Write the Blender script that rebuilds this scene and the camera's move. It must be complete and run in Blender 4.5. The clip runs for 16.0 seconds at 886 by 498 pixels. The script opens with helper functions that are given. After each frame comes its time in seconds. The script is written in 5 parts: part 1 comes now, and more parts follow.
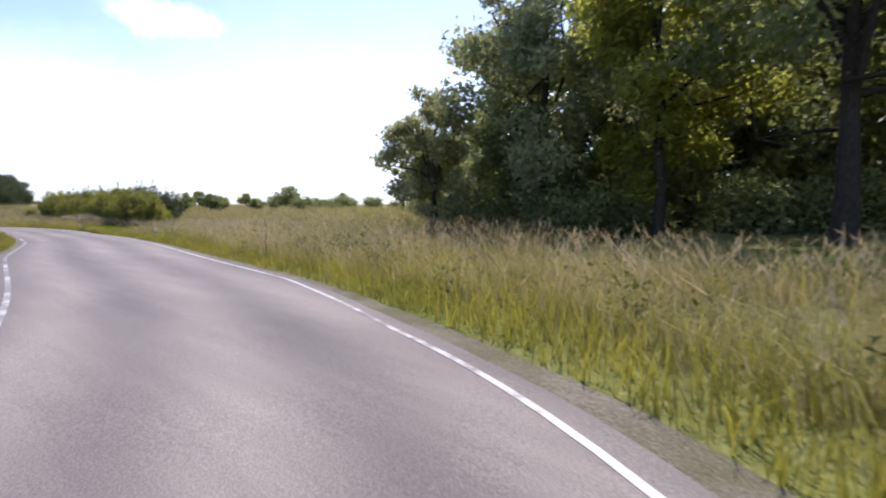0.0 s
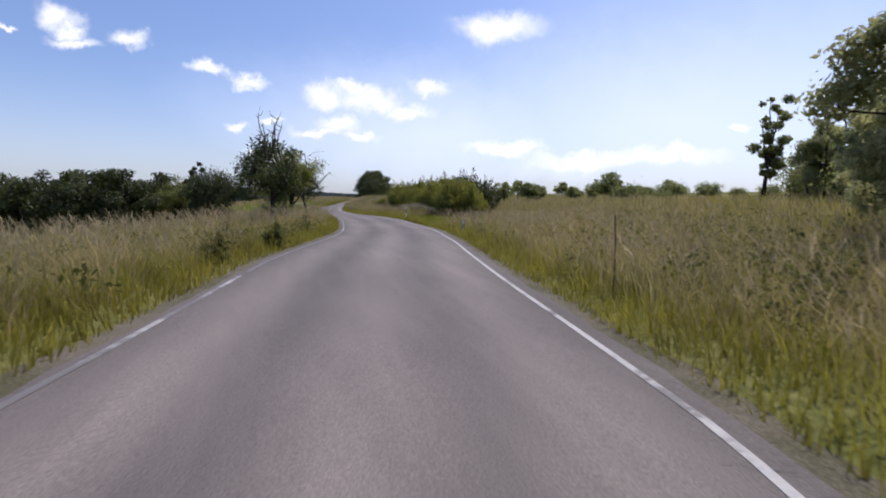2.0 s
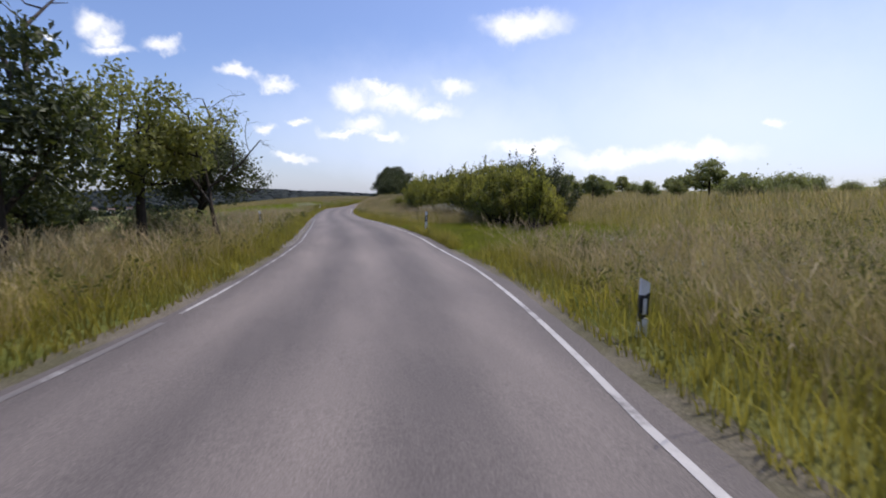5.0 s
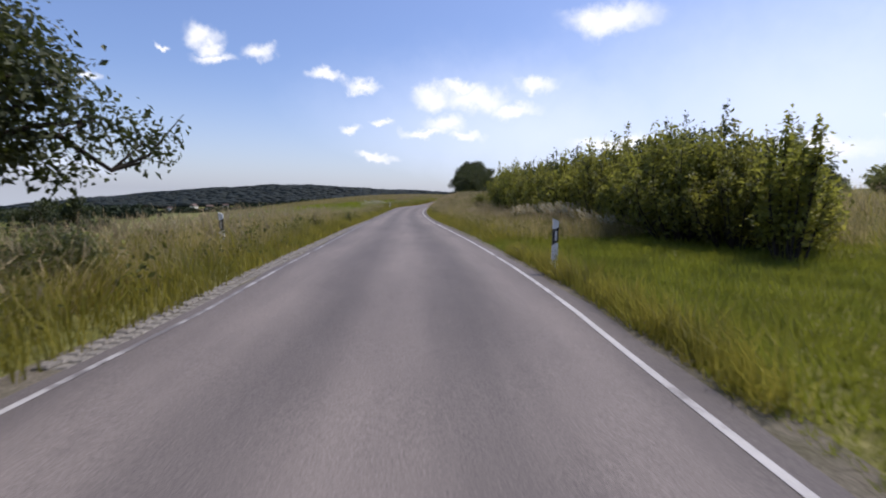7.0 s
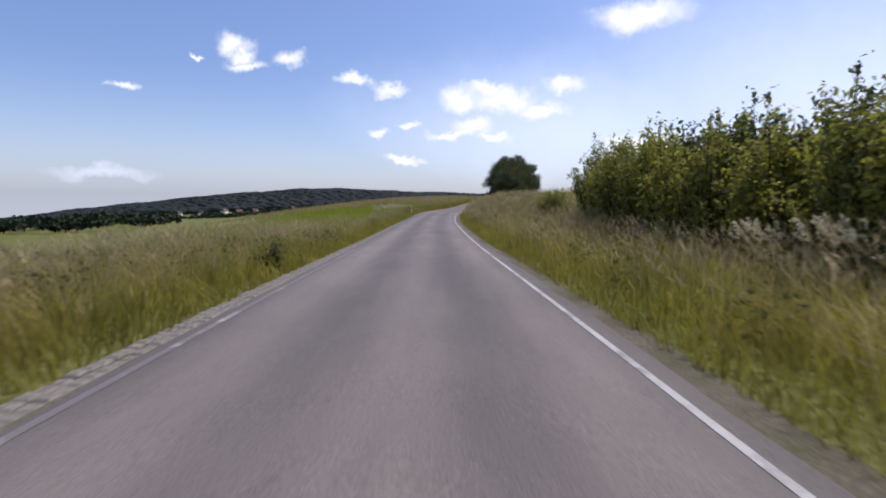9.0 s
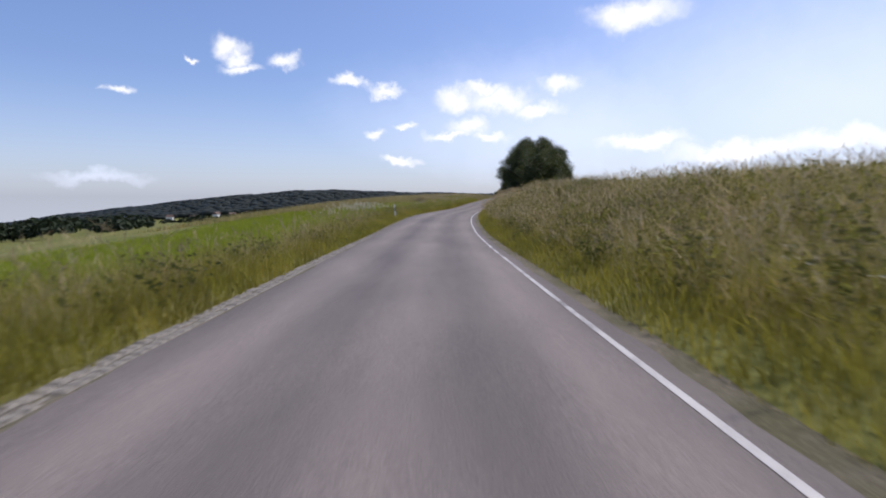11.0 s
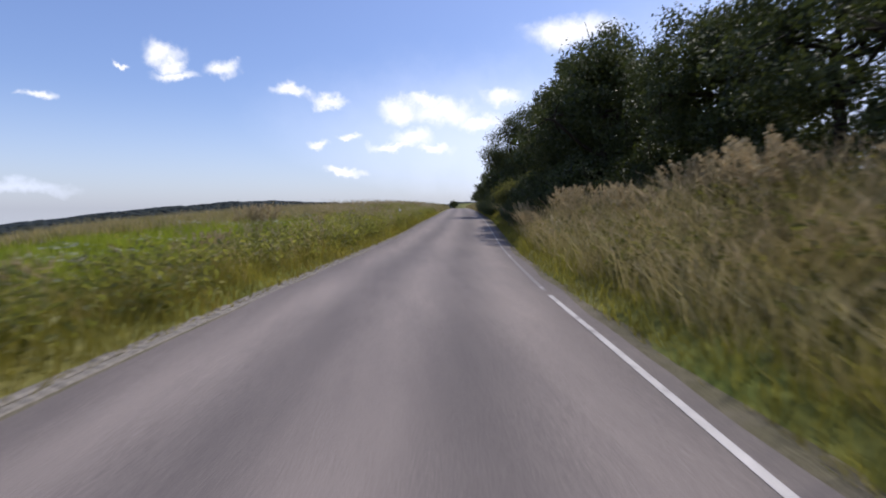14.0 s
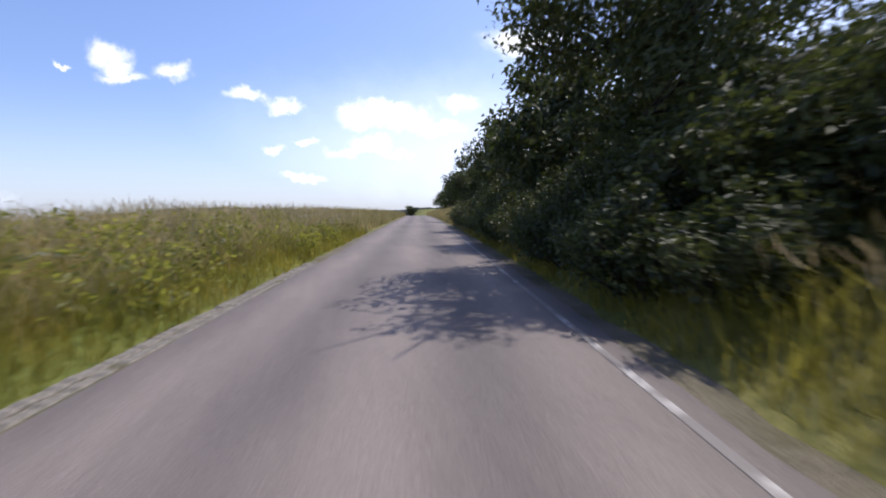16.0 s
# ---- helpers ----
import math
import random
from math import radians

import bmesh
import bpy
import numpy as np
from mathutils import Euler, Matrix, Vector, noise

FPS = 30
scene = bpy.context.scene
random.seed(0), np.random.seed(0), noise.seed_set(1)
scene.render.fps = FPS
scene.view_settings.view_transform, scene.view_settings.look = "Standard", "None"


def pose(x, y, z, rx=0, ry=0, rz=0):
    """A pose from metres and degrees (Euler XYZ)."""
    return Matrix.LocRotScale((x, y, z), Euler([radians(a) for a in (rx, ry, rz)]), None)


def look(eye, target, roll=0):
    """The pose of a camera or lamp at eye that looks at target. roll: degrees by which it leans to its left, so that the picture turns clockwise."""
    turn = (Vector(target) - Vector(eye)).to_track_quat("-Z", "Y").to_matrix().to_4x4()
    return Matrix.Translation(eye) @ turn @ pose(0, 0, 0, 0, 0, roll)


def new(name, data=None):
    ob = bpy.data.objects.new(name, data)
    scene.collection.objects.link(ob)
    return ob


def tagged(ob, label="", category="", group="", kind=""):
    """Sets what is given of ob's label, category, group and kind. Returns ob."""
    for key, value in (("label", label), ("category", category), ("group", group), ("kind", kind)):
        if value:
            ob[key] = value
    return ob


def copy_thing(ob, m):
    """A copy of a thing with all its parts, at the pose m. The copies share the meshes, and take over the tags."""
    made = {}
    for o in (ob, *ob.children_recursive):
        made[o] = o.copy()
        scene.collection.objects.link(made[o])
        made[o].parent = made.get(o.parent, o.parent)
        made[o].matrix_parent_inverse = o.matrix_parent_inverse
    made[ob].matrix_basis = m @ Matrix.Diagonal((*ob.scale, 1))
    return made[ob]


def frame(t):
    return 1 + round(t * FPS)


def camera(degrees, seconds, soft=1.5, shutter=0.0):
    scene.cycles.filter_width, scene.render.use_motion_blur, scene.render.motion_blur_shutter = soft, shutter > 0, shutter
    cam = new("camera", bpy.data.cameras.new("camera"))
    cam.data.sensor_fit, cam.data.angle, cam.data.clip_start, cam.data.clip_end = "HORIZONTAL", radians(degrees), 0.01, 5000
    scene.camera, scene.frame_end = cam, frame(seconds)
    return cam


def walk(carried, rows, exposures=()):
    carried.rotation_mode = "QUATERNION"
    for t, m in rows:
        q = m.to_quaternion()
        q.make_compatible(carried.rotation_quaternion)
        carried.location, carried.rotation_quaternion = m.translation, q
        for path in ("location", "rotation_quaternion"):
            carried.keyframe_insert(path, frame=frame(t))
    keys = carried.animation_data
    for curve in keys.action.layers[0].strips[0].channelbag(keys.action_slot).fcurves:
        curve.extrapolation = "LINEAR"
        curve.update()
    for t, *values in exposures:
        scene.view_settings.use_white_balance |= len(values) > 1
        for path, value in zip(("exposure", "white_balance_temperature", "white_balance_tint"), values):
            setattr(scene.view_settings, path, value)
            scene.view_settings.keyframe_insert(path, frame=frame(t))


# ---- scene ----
# ---- camera and its way along the road ----
cam = camera(80.8, 16.0, soft=1.9, shutter=0.18)
# seconds, x, y, z, pitch, roll, yaw (degrees)
ROWS = [
    (0.0, -7.87, -35.87, -0.07, -3.28, 0.76, -47.9),
    (0.5, -6.74, -34.58, -0.03, -4.24, 0.53, -34.7),
    (1.0, -5.83, -32.94, -0.01, -4.79, 0.73, -25.35),
    (1.5, -5.10, -31.01, -0.00, -4.82, 0.84, -18.81),
    (2.0, -4.50, -28.80, -0.01, -4.98, 1.08, -14.55),
    (2.5, -3.94, -26.31, -0.01, -4.91, 0.82, -13.10),
    (3.0, -3.42, -23.59, -0.00, -4.90, 0.75, -11.55),
    (3.5, -2.93, -20.72, 0.01, -4.99, 1.36, -10.54),
    (4.0, -2.39, -17.80, 0.05, -4.84, 1.54, -11.45),
    (4.5, -1.80, -14.92, 0.07, -4.88, 1.16, -12.46),
    (5.0, -1.21, -12.10, 0.07, -5.09, 0.74, -11.76),
    (5.5, -0.72, -9.28, 0.04, -5.20, 0.57, -9.27),
    (6.0, -0.35, -6.39, 0.01, -5.21, 0.60, -6.48),
    (6.5, -0.11, -3.34, 0.01, -5.38, 0.73, -4.83),
    (7.0, -0.00, -0.00, 0.00, -5.36, 1.11, -3.19),
    (7.5, -0.01, 3.70, 0.00, -5.38, 1.02, -2.19),
    (8.0, 0.02, 7.80, 0.10, -5.08, 1.02, -1.52),
    (8.5, 0.01, 12.33, 0.09, -5.25, 0.70, -0.89),
    (9.0, -0.06, 17.29, 0.06, -5.19, 0.37, -0.05),
    (9.5, -0.18, 22.68, 0.01, -5.47, 0.14, 0.43),
    (10.0, -0.32, 28.50, -0.07, -5.75, -0.05, 0.42),
    (10.5, -0.45, 34.73, -0.17, -5.64, -0.25, 0.09),
    (11.0, -0.56, 41.36, -0.24, -5.14, -0.30, -0.31),
    (11.5, -0.65, 48.35, -0.27, -4.63, 0.02, -0.61),
    (12.0, -0.70, 55.69, -0.29, -4.55, 0.52, -0.86),
    (12.5, -0.58, 63.32, -0.29, -4.21, 0.73, -1.97),
    (13.0, -0.27, 71.21, -0.15, -4.04, 0.27, -3.28),
    (13.5, 0.32, 79.33, 0.05, -4.13, -0.22, -4.83),
    (14.0, 1.11, 87.66, 0.10, -4.00, -0.60, -6.27),
    (14.5, 2.11, 96.19, 0.11, -3.58, -0.88, -7.69),
    (15.0, 3.39, 104.88, 0.20, -3.48, -0.89, -9.11),
    (15.5, 4.89, 113.73, 0.41, -3.52, -0.94, -10.29),
    (16.0, 6.32, 122.79, 0.76, -3.44, -0.95, -10.69),
]
walk(cam, [(t, pose(x, y, z, 90 + p, 0, w) @ pose(0, 0, 0, 0, 0, r)) for t, x, y, z, p, r, w in ROWS],
     exposures=[(t, stops, 6500, 12.5) for t, stops in ((0.0, 0.95), (0.5, 0.6), (1.0, 0.32), (1.6, 0.15), (13.5, 0.13), (14.0, 0.2), (14.5, 0.4), (15.2, 0.5), (16.0, 0.5))])
EYE = 1.35

# ---- sky, clouds, sun ----
SUN_EL, SUN_AZ = radians(60), radians(60)     # azimuth clockwise from +y
world = bpy.data.worlds.new("sky")
scene.world = world
world.use_nodes = True
wn, wl = world.node_tree.nodes, world.node_tree.links
wn.clear()


def wnode(kind, **sets):
    n = wn.new(kind)
    for k, v in sets.items():
        if k == "op":
            n.operation = v
        elif k == "sky":
            n.sky_type = v
        else:
            n.inputs[int(k[1:])].default_value = v
    return n


sky = wnode("ShaderNodeTexSky", sky="NISHITA")
sky.sun_disc = False
sky.sun_elevation, sky.sun_rotation = SUN_EL, SUN_AZ
sky.air_density, sky.dust_density, sky.ozone_density = 1.0, 1.6, 1.2
coord = wnode("ShaderNodeTexCoord")
puff = wn.new("ShaderNodeTexNoise")
puff.inputs["Scale"].default_value, puff.inputs["Detail"].default_value, puff.inputs["Roughness"].default_value = 16, 7, 0.62
wl.new(coord.outputs["Generated"], puff.inputs["Vector"])
shift = wnode("ShaderNodeVectorMath", op="SUBTRACT", i1=(0.5, 0.5, 0.5))
wl.new(puff.outputs["Color"], shift.inputs[0])
small = wnode("ShaderNodeVectorMath", op="SCALE")
small.inputs["Scale"].default_value = 0.075
wl.new(shift.outputs[0], small.inputs[0])
ray = wnode("ShaderNodeVectorMath", op="ADD")
wl.new(coord.outputs["Generated"], ray.inputs[0])
wl.new(small.outputs[0], ray.inputs[1])


def cloud_field(clouds, way):
    """One soft number: above 0 inside any of the clouds (bearing to the left, height, half width, half height; degrees)."""
    top = None
    for az, el, w, h in clouds:
        a, e = radians(az), radians(el)
        across = Vector((-math.cos(a), -math.sin(a), 0)) / math.radians(w)
        up = Vector((math.sin(a) * math.sin(e), -math.cos(a) * math.sin(e), math.cos(e))) / math.radians(h)
        da = wnode("ShaderNodeVectorMath", op="DOT_PRODUCT", i1=across)
        du = wnode("ShaderNodeVectorMath", op="DOT_PRODUCT", i1=up)
        both = wnode("ShaderNodeCombineXYZ")
        far = wnode("ShaderNodeVectorMath", op="LENGTH")
        wl.new(way, da.inputs[0])
        wl.new(way, du.inputs[0])
        wl.new(da.outputs["Value"], both.inputs[0])
        wl.new(du.outputs["Value"], both.inputs[1])
        wl.new(both.outputs[0], far.inputs[0])
        inside = wnode("ShaderNodeMath", op="SUBTRACT", i0=1.0)
        wl.new(far.outputs["Value"], inside.inputs[1])
        if top is not None:
            big = wnode("ShaderNodeMath", op="MAXIMUM")
            wl.new(top, big.inputs[0])
            wl.new(inside.outputs[0], big.inputs[1])
            top = big.outputs[0]
        else:
            top = inside.outputs[0]
    return top


CUMULUS = [
    (21.3, 15.4, 1.9, 1.2),
    (20.1, 13.5, 2.1, 0.6),
    (20.4, 14.4, 1.3, 0.9),
    (16.1, 14.3, 1.6, 0.9),
    (24.7, 13.7, 0.8, 0.3),
    (31.2, 10.4, 1.1, 0.5),
    (9.4, 12.5, 2.0, 0.7),
    (5.8, 11.9, 2.4, 0.7),
    (-20.3, 18.2, 4.8, 1.7),
    (-18.2, 18.3, 2.6, 1.5),
    (-1.8, 10.8, 2.5, 1.3),
    (-6.4, 10.6, 3.9, 1.4),
    (-12.8, 11.8, 2.2, 1.0),
    (-10.3, 9.7, 3.1, 0.9),
    (-4.6, 11.7, 2.5, 0.8),
    (-1.0, 7.4, 2.8, 0.6),
    (-3.4, 8.2, 2.5, 1.1),
    (-5.5, 7.0, 1.9, 0.6),
    (7.0, 7.3, 1.3, 0.6),
    (3.8, 7.8, 1.2, 0.4),
    (4.2, 4.4, 1.9, 0.5),
    (-30.7, 4.8, 7.6, 1.1),
    (-37.4, 5.3, 5.2, 1.1),
    (-21.0, 6.0, 4.9, 1.0),
    (-43.8, 8.0, 1.1, 0.5),
]
VEIL = [(33, 2.2, 7, 1.3), (-27, 4.4, 17, 3.4), (-14, 7.0, 28, 9), (-38, 8.5, 30, 12), (-75, 12, 28, 8), (-112, 20, 24, 10), (80, 10, 25, 6), (150, 25, 30, 12)]


def ramp_of(value, lo, hi, gain):
    m = wn.new("ShaderNodeMapRange")
    m.interpolation_type = "SMOOTHSTEP"
    m.inputs[1].default_value, m.inputs[2].default_value, m.inputs[4].default_value = lo, hi, gain
    wl.new(value, m.inputs[0])
    return m.outputs[0]


hard = ramp_of(cloud_field(CUMULUS, ray.outputs[0]), -0.2, 0.85, 0.92)
thin_veil = ramp_of(cloud_field(VEIL, ray.outputs[0]), -0.3, 1.1, 0.68)
height = wnode("ShaderNodeSeparateXYZ")
wl.new(coord.outputs["Generated"], height.inputs[0])
low = wnode("ShaderNodeMath", op="SUBTRACT", i0=0.235)
wl.new(height.outputs[2], low.inputs[1])
haze = ramp_of(low.outputs[0], 0.0, 0.31, 0.40)
both_veils = wnode("ShaderNodeMath", op="MAXIMUM")
wl.new(thin_veil, both_veils.inputs[0])
wl.new(haze, both_veils.inputs[1])
veil = both_veils.outputs[0]
tint = wn.new("ShaderNodeMixRGB")
tint.blend_type = "MULTIPLY"
tint.inputs[0].default_value = 1.0
tint.inputs[2].default_value = (0.94, 1.02, 1.31, 1)
up_only = wnode("ShaderNodeVectorMath", op="MAXIMUM", i1=(-1, -1, 0.012))
wl.new(coord.outputs["Generated"], up_only.inputs[0])
wl.new(up_only.outputs[0], sky.inputs[0])
wl.new(sky.outputs[0], tint.inputs[1])
mix1, mix2 = wn.new("ShaderNodeMixRGB"), wn.new("ShaderNodeMixRGB")
mix1.inputs[2].default_value = (7.7, 8.4, 10.3, 1)
mix2.inputs[2].default_value = (9.3, 9.4, 9.6, 1)
wl.new(veil, mix1.inputs[0])
wl.new(tint.outputs[0], mix1.inputs[1])
wl.new(hard, mix2.inputs[0])
wl.new(mix1.outputs[0], mix2.inputs[1])
back = wn.new("ShaderNodeBackground")
back.inputs[1].default_value = 0.11
wout = wn.new("ShaderNodeOutputWorld")
wl.new(mix2.outputs[0], back.inputs[0])
wl.new(back.outputs[0], wout.inputs[0])

sun_data = bpy.data.lights.new("sun", "SUN")
sun_data.energy, sun_data.angle, sun_data.color = 3.4, radians(0.53), (1.0, 0.95, 0.87)
sun = new("sun", sun_data)
sun_way = Vector((math.sin(SUN_AZ) * math.cos(SUN_EL), math.cos(SUN_AZ) * math.cos(SUN_EL), math.sin(SUN_EL)))
sun.matrix_world = look(sun_way * 200, (0, 0, 0))
scene.view_settings.exposure = 0.0


# ---- materials ----
def material(name, rough=0.8, spec=0.3):
    m = bpy.data.materials.new(name)
    m.use_nodes = True
    b = m.node_tree.nodes["Principled BSDF"]
    b.inputs["Roughness"].default_value = rough
    b.inputs["Specular IOR Level"].default_value = spec
    return m, m.node_tree.nodes, m.node_tree.links, b


def noise_tex(n, l, scale, detail=4.0, rough=0.55, coords="Object", stretch=None):
    c = n.new("ShaderNodeTexCoord")
    t = n.new("ShaderNodeTexNoise")
    t.inputs["Scale"].default_value, t.inputs["Detail"].default_value, t.inputs["Roughness"].default_value = scale, detail, rough
    if stretch:
        mp = n.new("ShaderNodeMapping")
        mp.inputs["Scale"].default_value = stretch
        l.new(c.outputs[coords], mp.inputs[0])
        l.new(mp.outputs[0], t.inputs["Vector"])
    else:
        l.new(c.outputs[coords], t.inputs["Vector"])
    return t.outputs["Fac"]


def ramp(n, l, fac, stops):
    r = n.new("ShaderNodeValToRGB")
    e = r.color_ramp.elements
    while len(e) < len(stops):
        e.new(0.5)
    for el, (p, c) in zip(e, stops):
        el.position, el.color = p, (*c, 1)
    l.new(fac, r.inputs[0])
    return r.outputs[0]


def mixed(n, l, a, b, fac, kind="MIX"):
    m = n.new("ShaderNodeMixRGB")
    m.blend_type = kind
    for s, v in ((0, fac), (1, a), (2, b)):
        if isinstance(v, (int, float)):
            m.inputs[s].default_value = v
        elif isinstance(v, tuple):
            m.inputs[s].default_value = (*v, 1)
        else:
            l.new(v, m.inputs[s])
    return m.outputs[0]


def bump(n, l, b, height, strength, dist):
    k = n.new("ShaderNodeBump")
    k.inputs["Strength"].default_value, k.inputs["Distance"].default_value = strength, dist
    l.new(height, k.inputs["Height"])
    l.new(k.outputs[0], b.inputs["Normal"])


def leaf_material(name, dark, light, glow, gloss=0.4, through_light=0.42, each=1.0, patch=None):
    """Foliage: each leaf its own shade, light passing through it."""
    m, n, l, b = material(name, 0.55, gloss)
    g = n.new("ShaderNodeNewGeometry")
    leafc = ramp(n, l, g.outputs["Random Per Island"], [(0.0, dark), (0.55, tuple((x + y) / 2 for x, y in zip(dark, light))), (1.0, light)])
    # broad random tone patches; the dark ones also paint in shaded hollows
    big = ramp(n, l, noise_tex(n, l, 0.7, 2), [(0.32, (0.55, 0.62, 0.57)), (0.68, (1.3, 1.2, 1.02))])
    o = n.new("ShaderNodeObjectInfo")
    own = ramp(n, l, o.outputs["Random"], [(0.0, (0.74, 0.8, 0.8)), (1.0, (1.28, 1.18, 1.1))])
    if patch:
        # stands of other grasses, a metre or two across
        stand = noise_tex(n, l, 0.9, 4, 0.62, stretch=(1, 1, 0.25))
        leafc = mixed(n, l, leafc, mixed(n, l, leafc, patch, 1.0, "MULTIPLY"), ramp(n, l, stand, [(0.42, (0, 0, 0)), (0.6, (1, 1, 1))]))
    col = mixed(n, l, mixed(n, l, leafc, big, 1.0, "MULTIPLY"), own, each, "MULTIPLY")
    l.new(col, b.inputs["Base Color"])
    tr = n.new("ShaderNodeBsdfTranslucent")
    l.new(mixed(n, l, col, glow, 0.5), tr.inputs[0])
    mx = n.new("ShaderNodeMixShader")
    mx.inputs[0].default_value = through_light
    l.new(b.outputs[0], mx.inputs[1])
    l.new(tr.outputs[0], mx.inputs[2])
    l.new(mx.outputs[0], n["Material Output"].inputs[0])
    return m


# darkest leaf tone, lowered further so the roadside copse looks deeply shaded
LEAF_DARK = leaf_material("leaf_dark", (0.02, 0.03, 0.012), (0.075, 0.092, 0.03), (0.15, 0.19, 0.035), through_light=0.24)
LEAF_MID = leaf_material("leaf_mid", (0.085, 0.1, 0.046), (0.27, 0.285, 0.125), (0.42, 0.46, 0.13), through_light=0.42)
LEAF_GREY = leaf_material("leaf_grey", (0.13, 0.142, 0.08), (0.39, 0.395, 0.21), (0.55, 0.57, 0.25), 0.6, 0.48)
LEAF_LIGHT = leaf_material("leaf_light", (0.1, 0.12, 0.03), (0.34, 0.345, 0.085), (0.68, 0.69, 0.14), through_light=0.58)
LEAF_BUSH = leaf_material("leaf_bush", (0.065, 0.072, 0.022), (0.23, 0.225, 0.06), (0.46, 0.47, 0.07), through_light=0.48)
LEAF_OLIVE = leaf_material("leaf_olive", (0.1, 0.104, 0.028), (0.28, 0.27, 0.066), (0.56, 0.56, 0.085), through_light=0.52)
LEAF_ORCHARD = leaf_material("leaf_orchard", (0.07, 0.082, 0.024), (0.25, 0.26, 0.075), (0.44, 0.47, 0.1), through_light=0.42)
# hill forest: the blue-grey of distance haze is mixed into the leaf colour
LEAF_HAZED = leaf_material("leaf_hazed", (0.031, 0.036, 0.036), (0.037, 0.043, 0.042), (0.04, 0.05, 0.04), 0.05, 0.02)
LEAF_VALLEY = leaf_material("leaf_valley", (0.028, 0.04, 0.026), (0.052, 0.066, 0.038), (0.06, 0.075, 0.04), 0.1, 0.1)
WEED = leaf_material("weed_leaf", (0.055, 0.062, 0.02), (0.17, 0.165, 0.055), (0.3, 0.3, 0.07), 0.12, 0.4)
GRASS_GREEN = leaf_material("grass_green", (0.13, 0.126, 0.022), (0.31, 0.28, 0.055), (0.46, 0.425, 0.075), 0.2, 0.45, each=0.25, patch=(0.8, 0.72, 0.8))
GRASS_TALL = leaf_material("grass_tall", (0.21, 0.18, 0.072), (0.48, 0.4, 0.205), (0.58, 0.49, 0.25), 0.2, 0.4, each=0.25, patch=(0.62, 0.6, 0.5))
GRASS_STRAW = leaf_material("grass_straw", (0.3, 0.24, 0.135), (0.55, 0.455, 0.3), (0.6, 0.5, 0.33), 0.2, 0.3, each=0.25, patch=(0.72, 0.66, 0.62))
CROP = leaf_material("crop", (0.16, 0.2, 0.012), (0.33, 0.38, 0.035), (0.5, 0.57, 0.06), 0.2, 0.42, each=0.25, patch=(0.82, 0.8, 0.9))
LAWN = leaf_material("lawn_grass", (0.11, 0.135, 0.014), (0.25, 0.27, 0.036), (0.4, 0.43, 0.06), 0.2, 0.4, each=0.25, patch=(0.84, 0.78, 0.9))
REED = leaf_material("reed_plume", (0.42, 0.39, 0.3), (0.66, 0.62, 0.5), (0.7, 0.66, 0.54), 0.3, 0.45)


def bark_material():
    m, n, l, b = material("bark", 0.9, 0.15)
    f = noise_tex(n, l, 9, 5, 0.65, stretch=(3, 3, 0.6))
    l.new(ramp(n, l, f, [(0.3, (0.016, 0.013, 0.01)), (0.7, (0.065, 0.053, 0.041))]), b.inputs["Base Color"])
    bump(n, l, b, f, 0.8, 0.03)
    return m


def deadwood_material():
    m, n, l, b = material("deadwood", 0.85, 0.15)
    l.new(ramp(n, l, noise_tex(n, l, 14, 4), [(0.3, (0.03, 0.026, 0.023)), (0.7, (0.1, 0.086, 0.075))]), b.inputs["Base Color"])
    return m


def ground_material():
    m, n, l, b = material("meadow_soil", 0.95, 0.1)
    fine = noise_tex(n, l, 6.0, 6, 0.7)
    patch = noise_tex(n, l, 0.11, 4, 0.6)
    c1 = ramp(n, l, fine, [(0.25, (0.07, 0.07, 0.025)), (0.5, (0.16, 0.15, 0.05)), (0.75, (0.27, 0.24, 0.1))])
    c2 = ramp(n, l, fine, [(0.25, (0.05, 0.07, 0.014)), (0.75, (0.15, 0.17, 0.04))])
    l.new(mixed(n, l, c1, c2, ramp(n, l, patch, [(0.42, (0, 0, 0)), (0.6, (1, 1, 1))])), b.inputs["Base Color"])
    bump(n, l, b, fine, 0.7, 0.08)
    return m


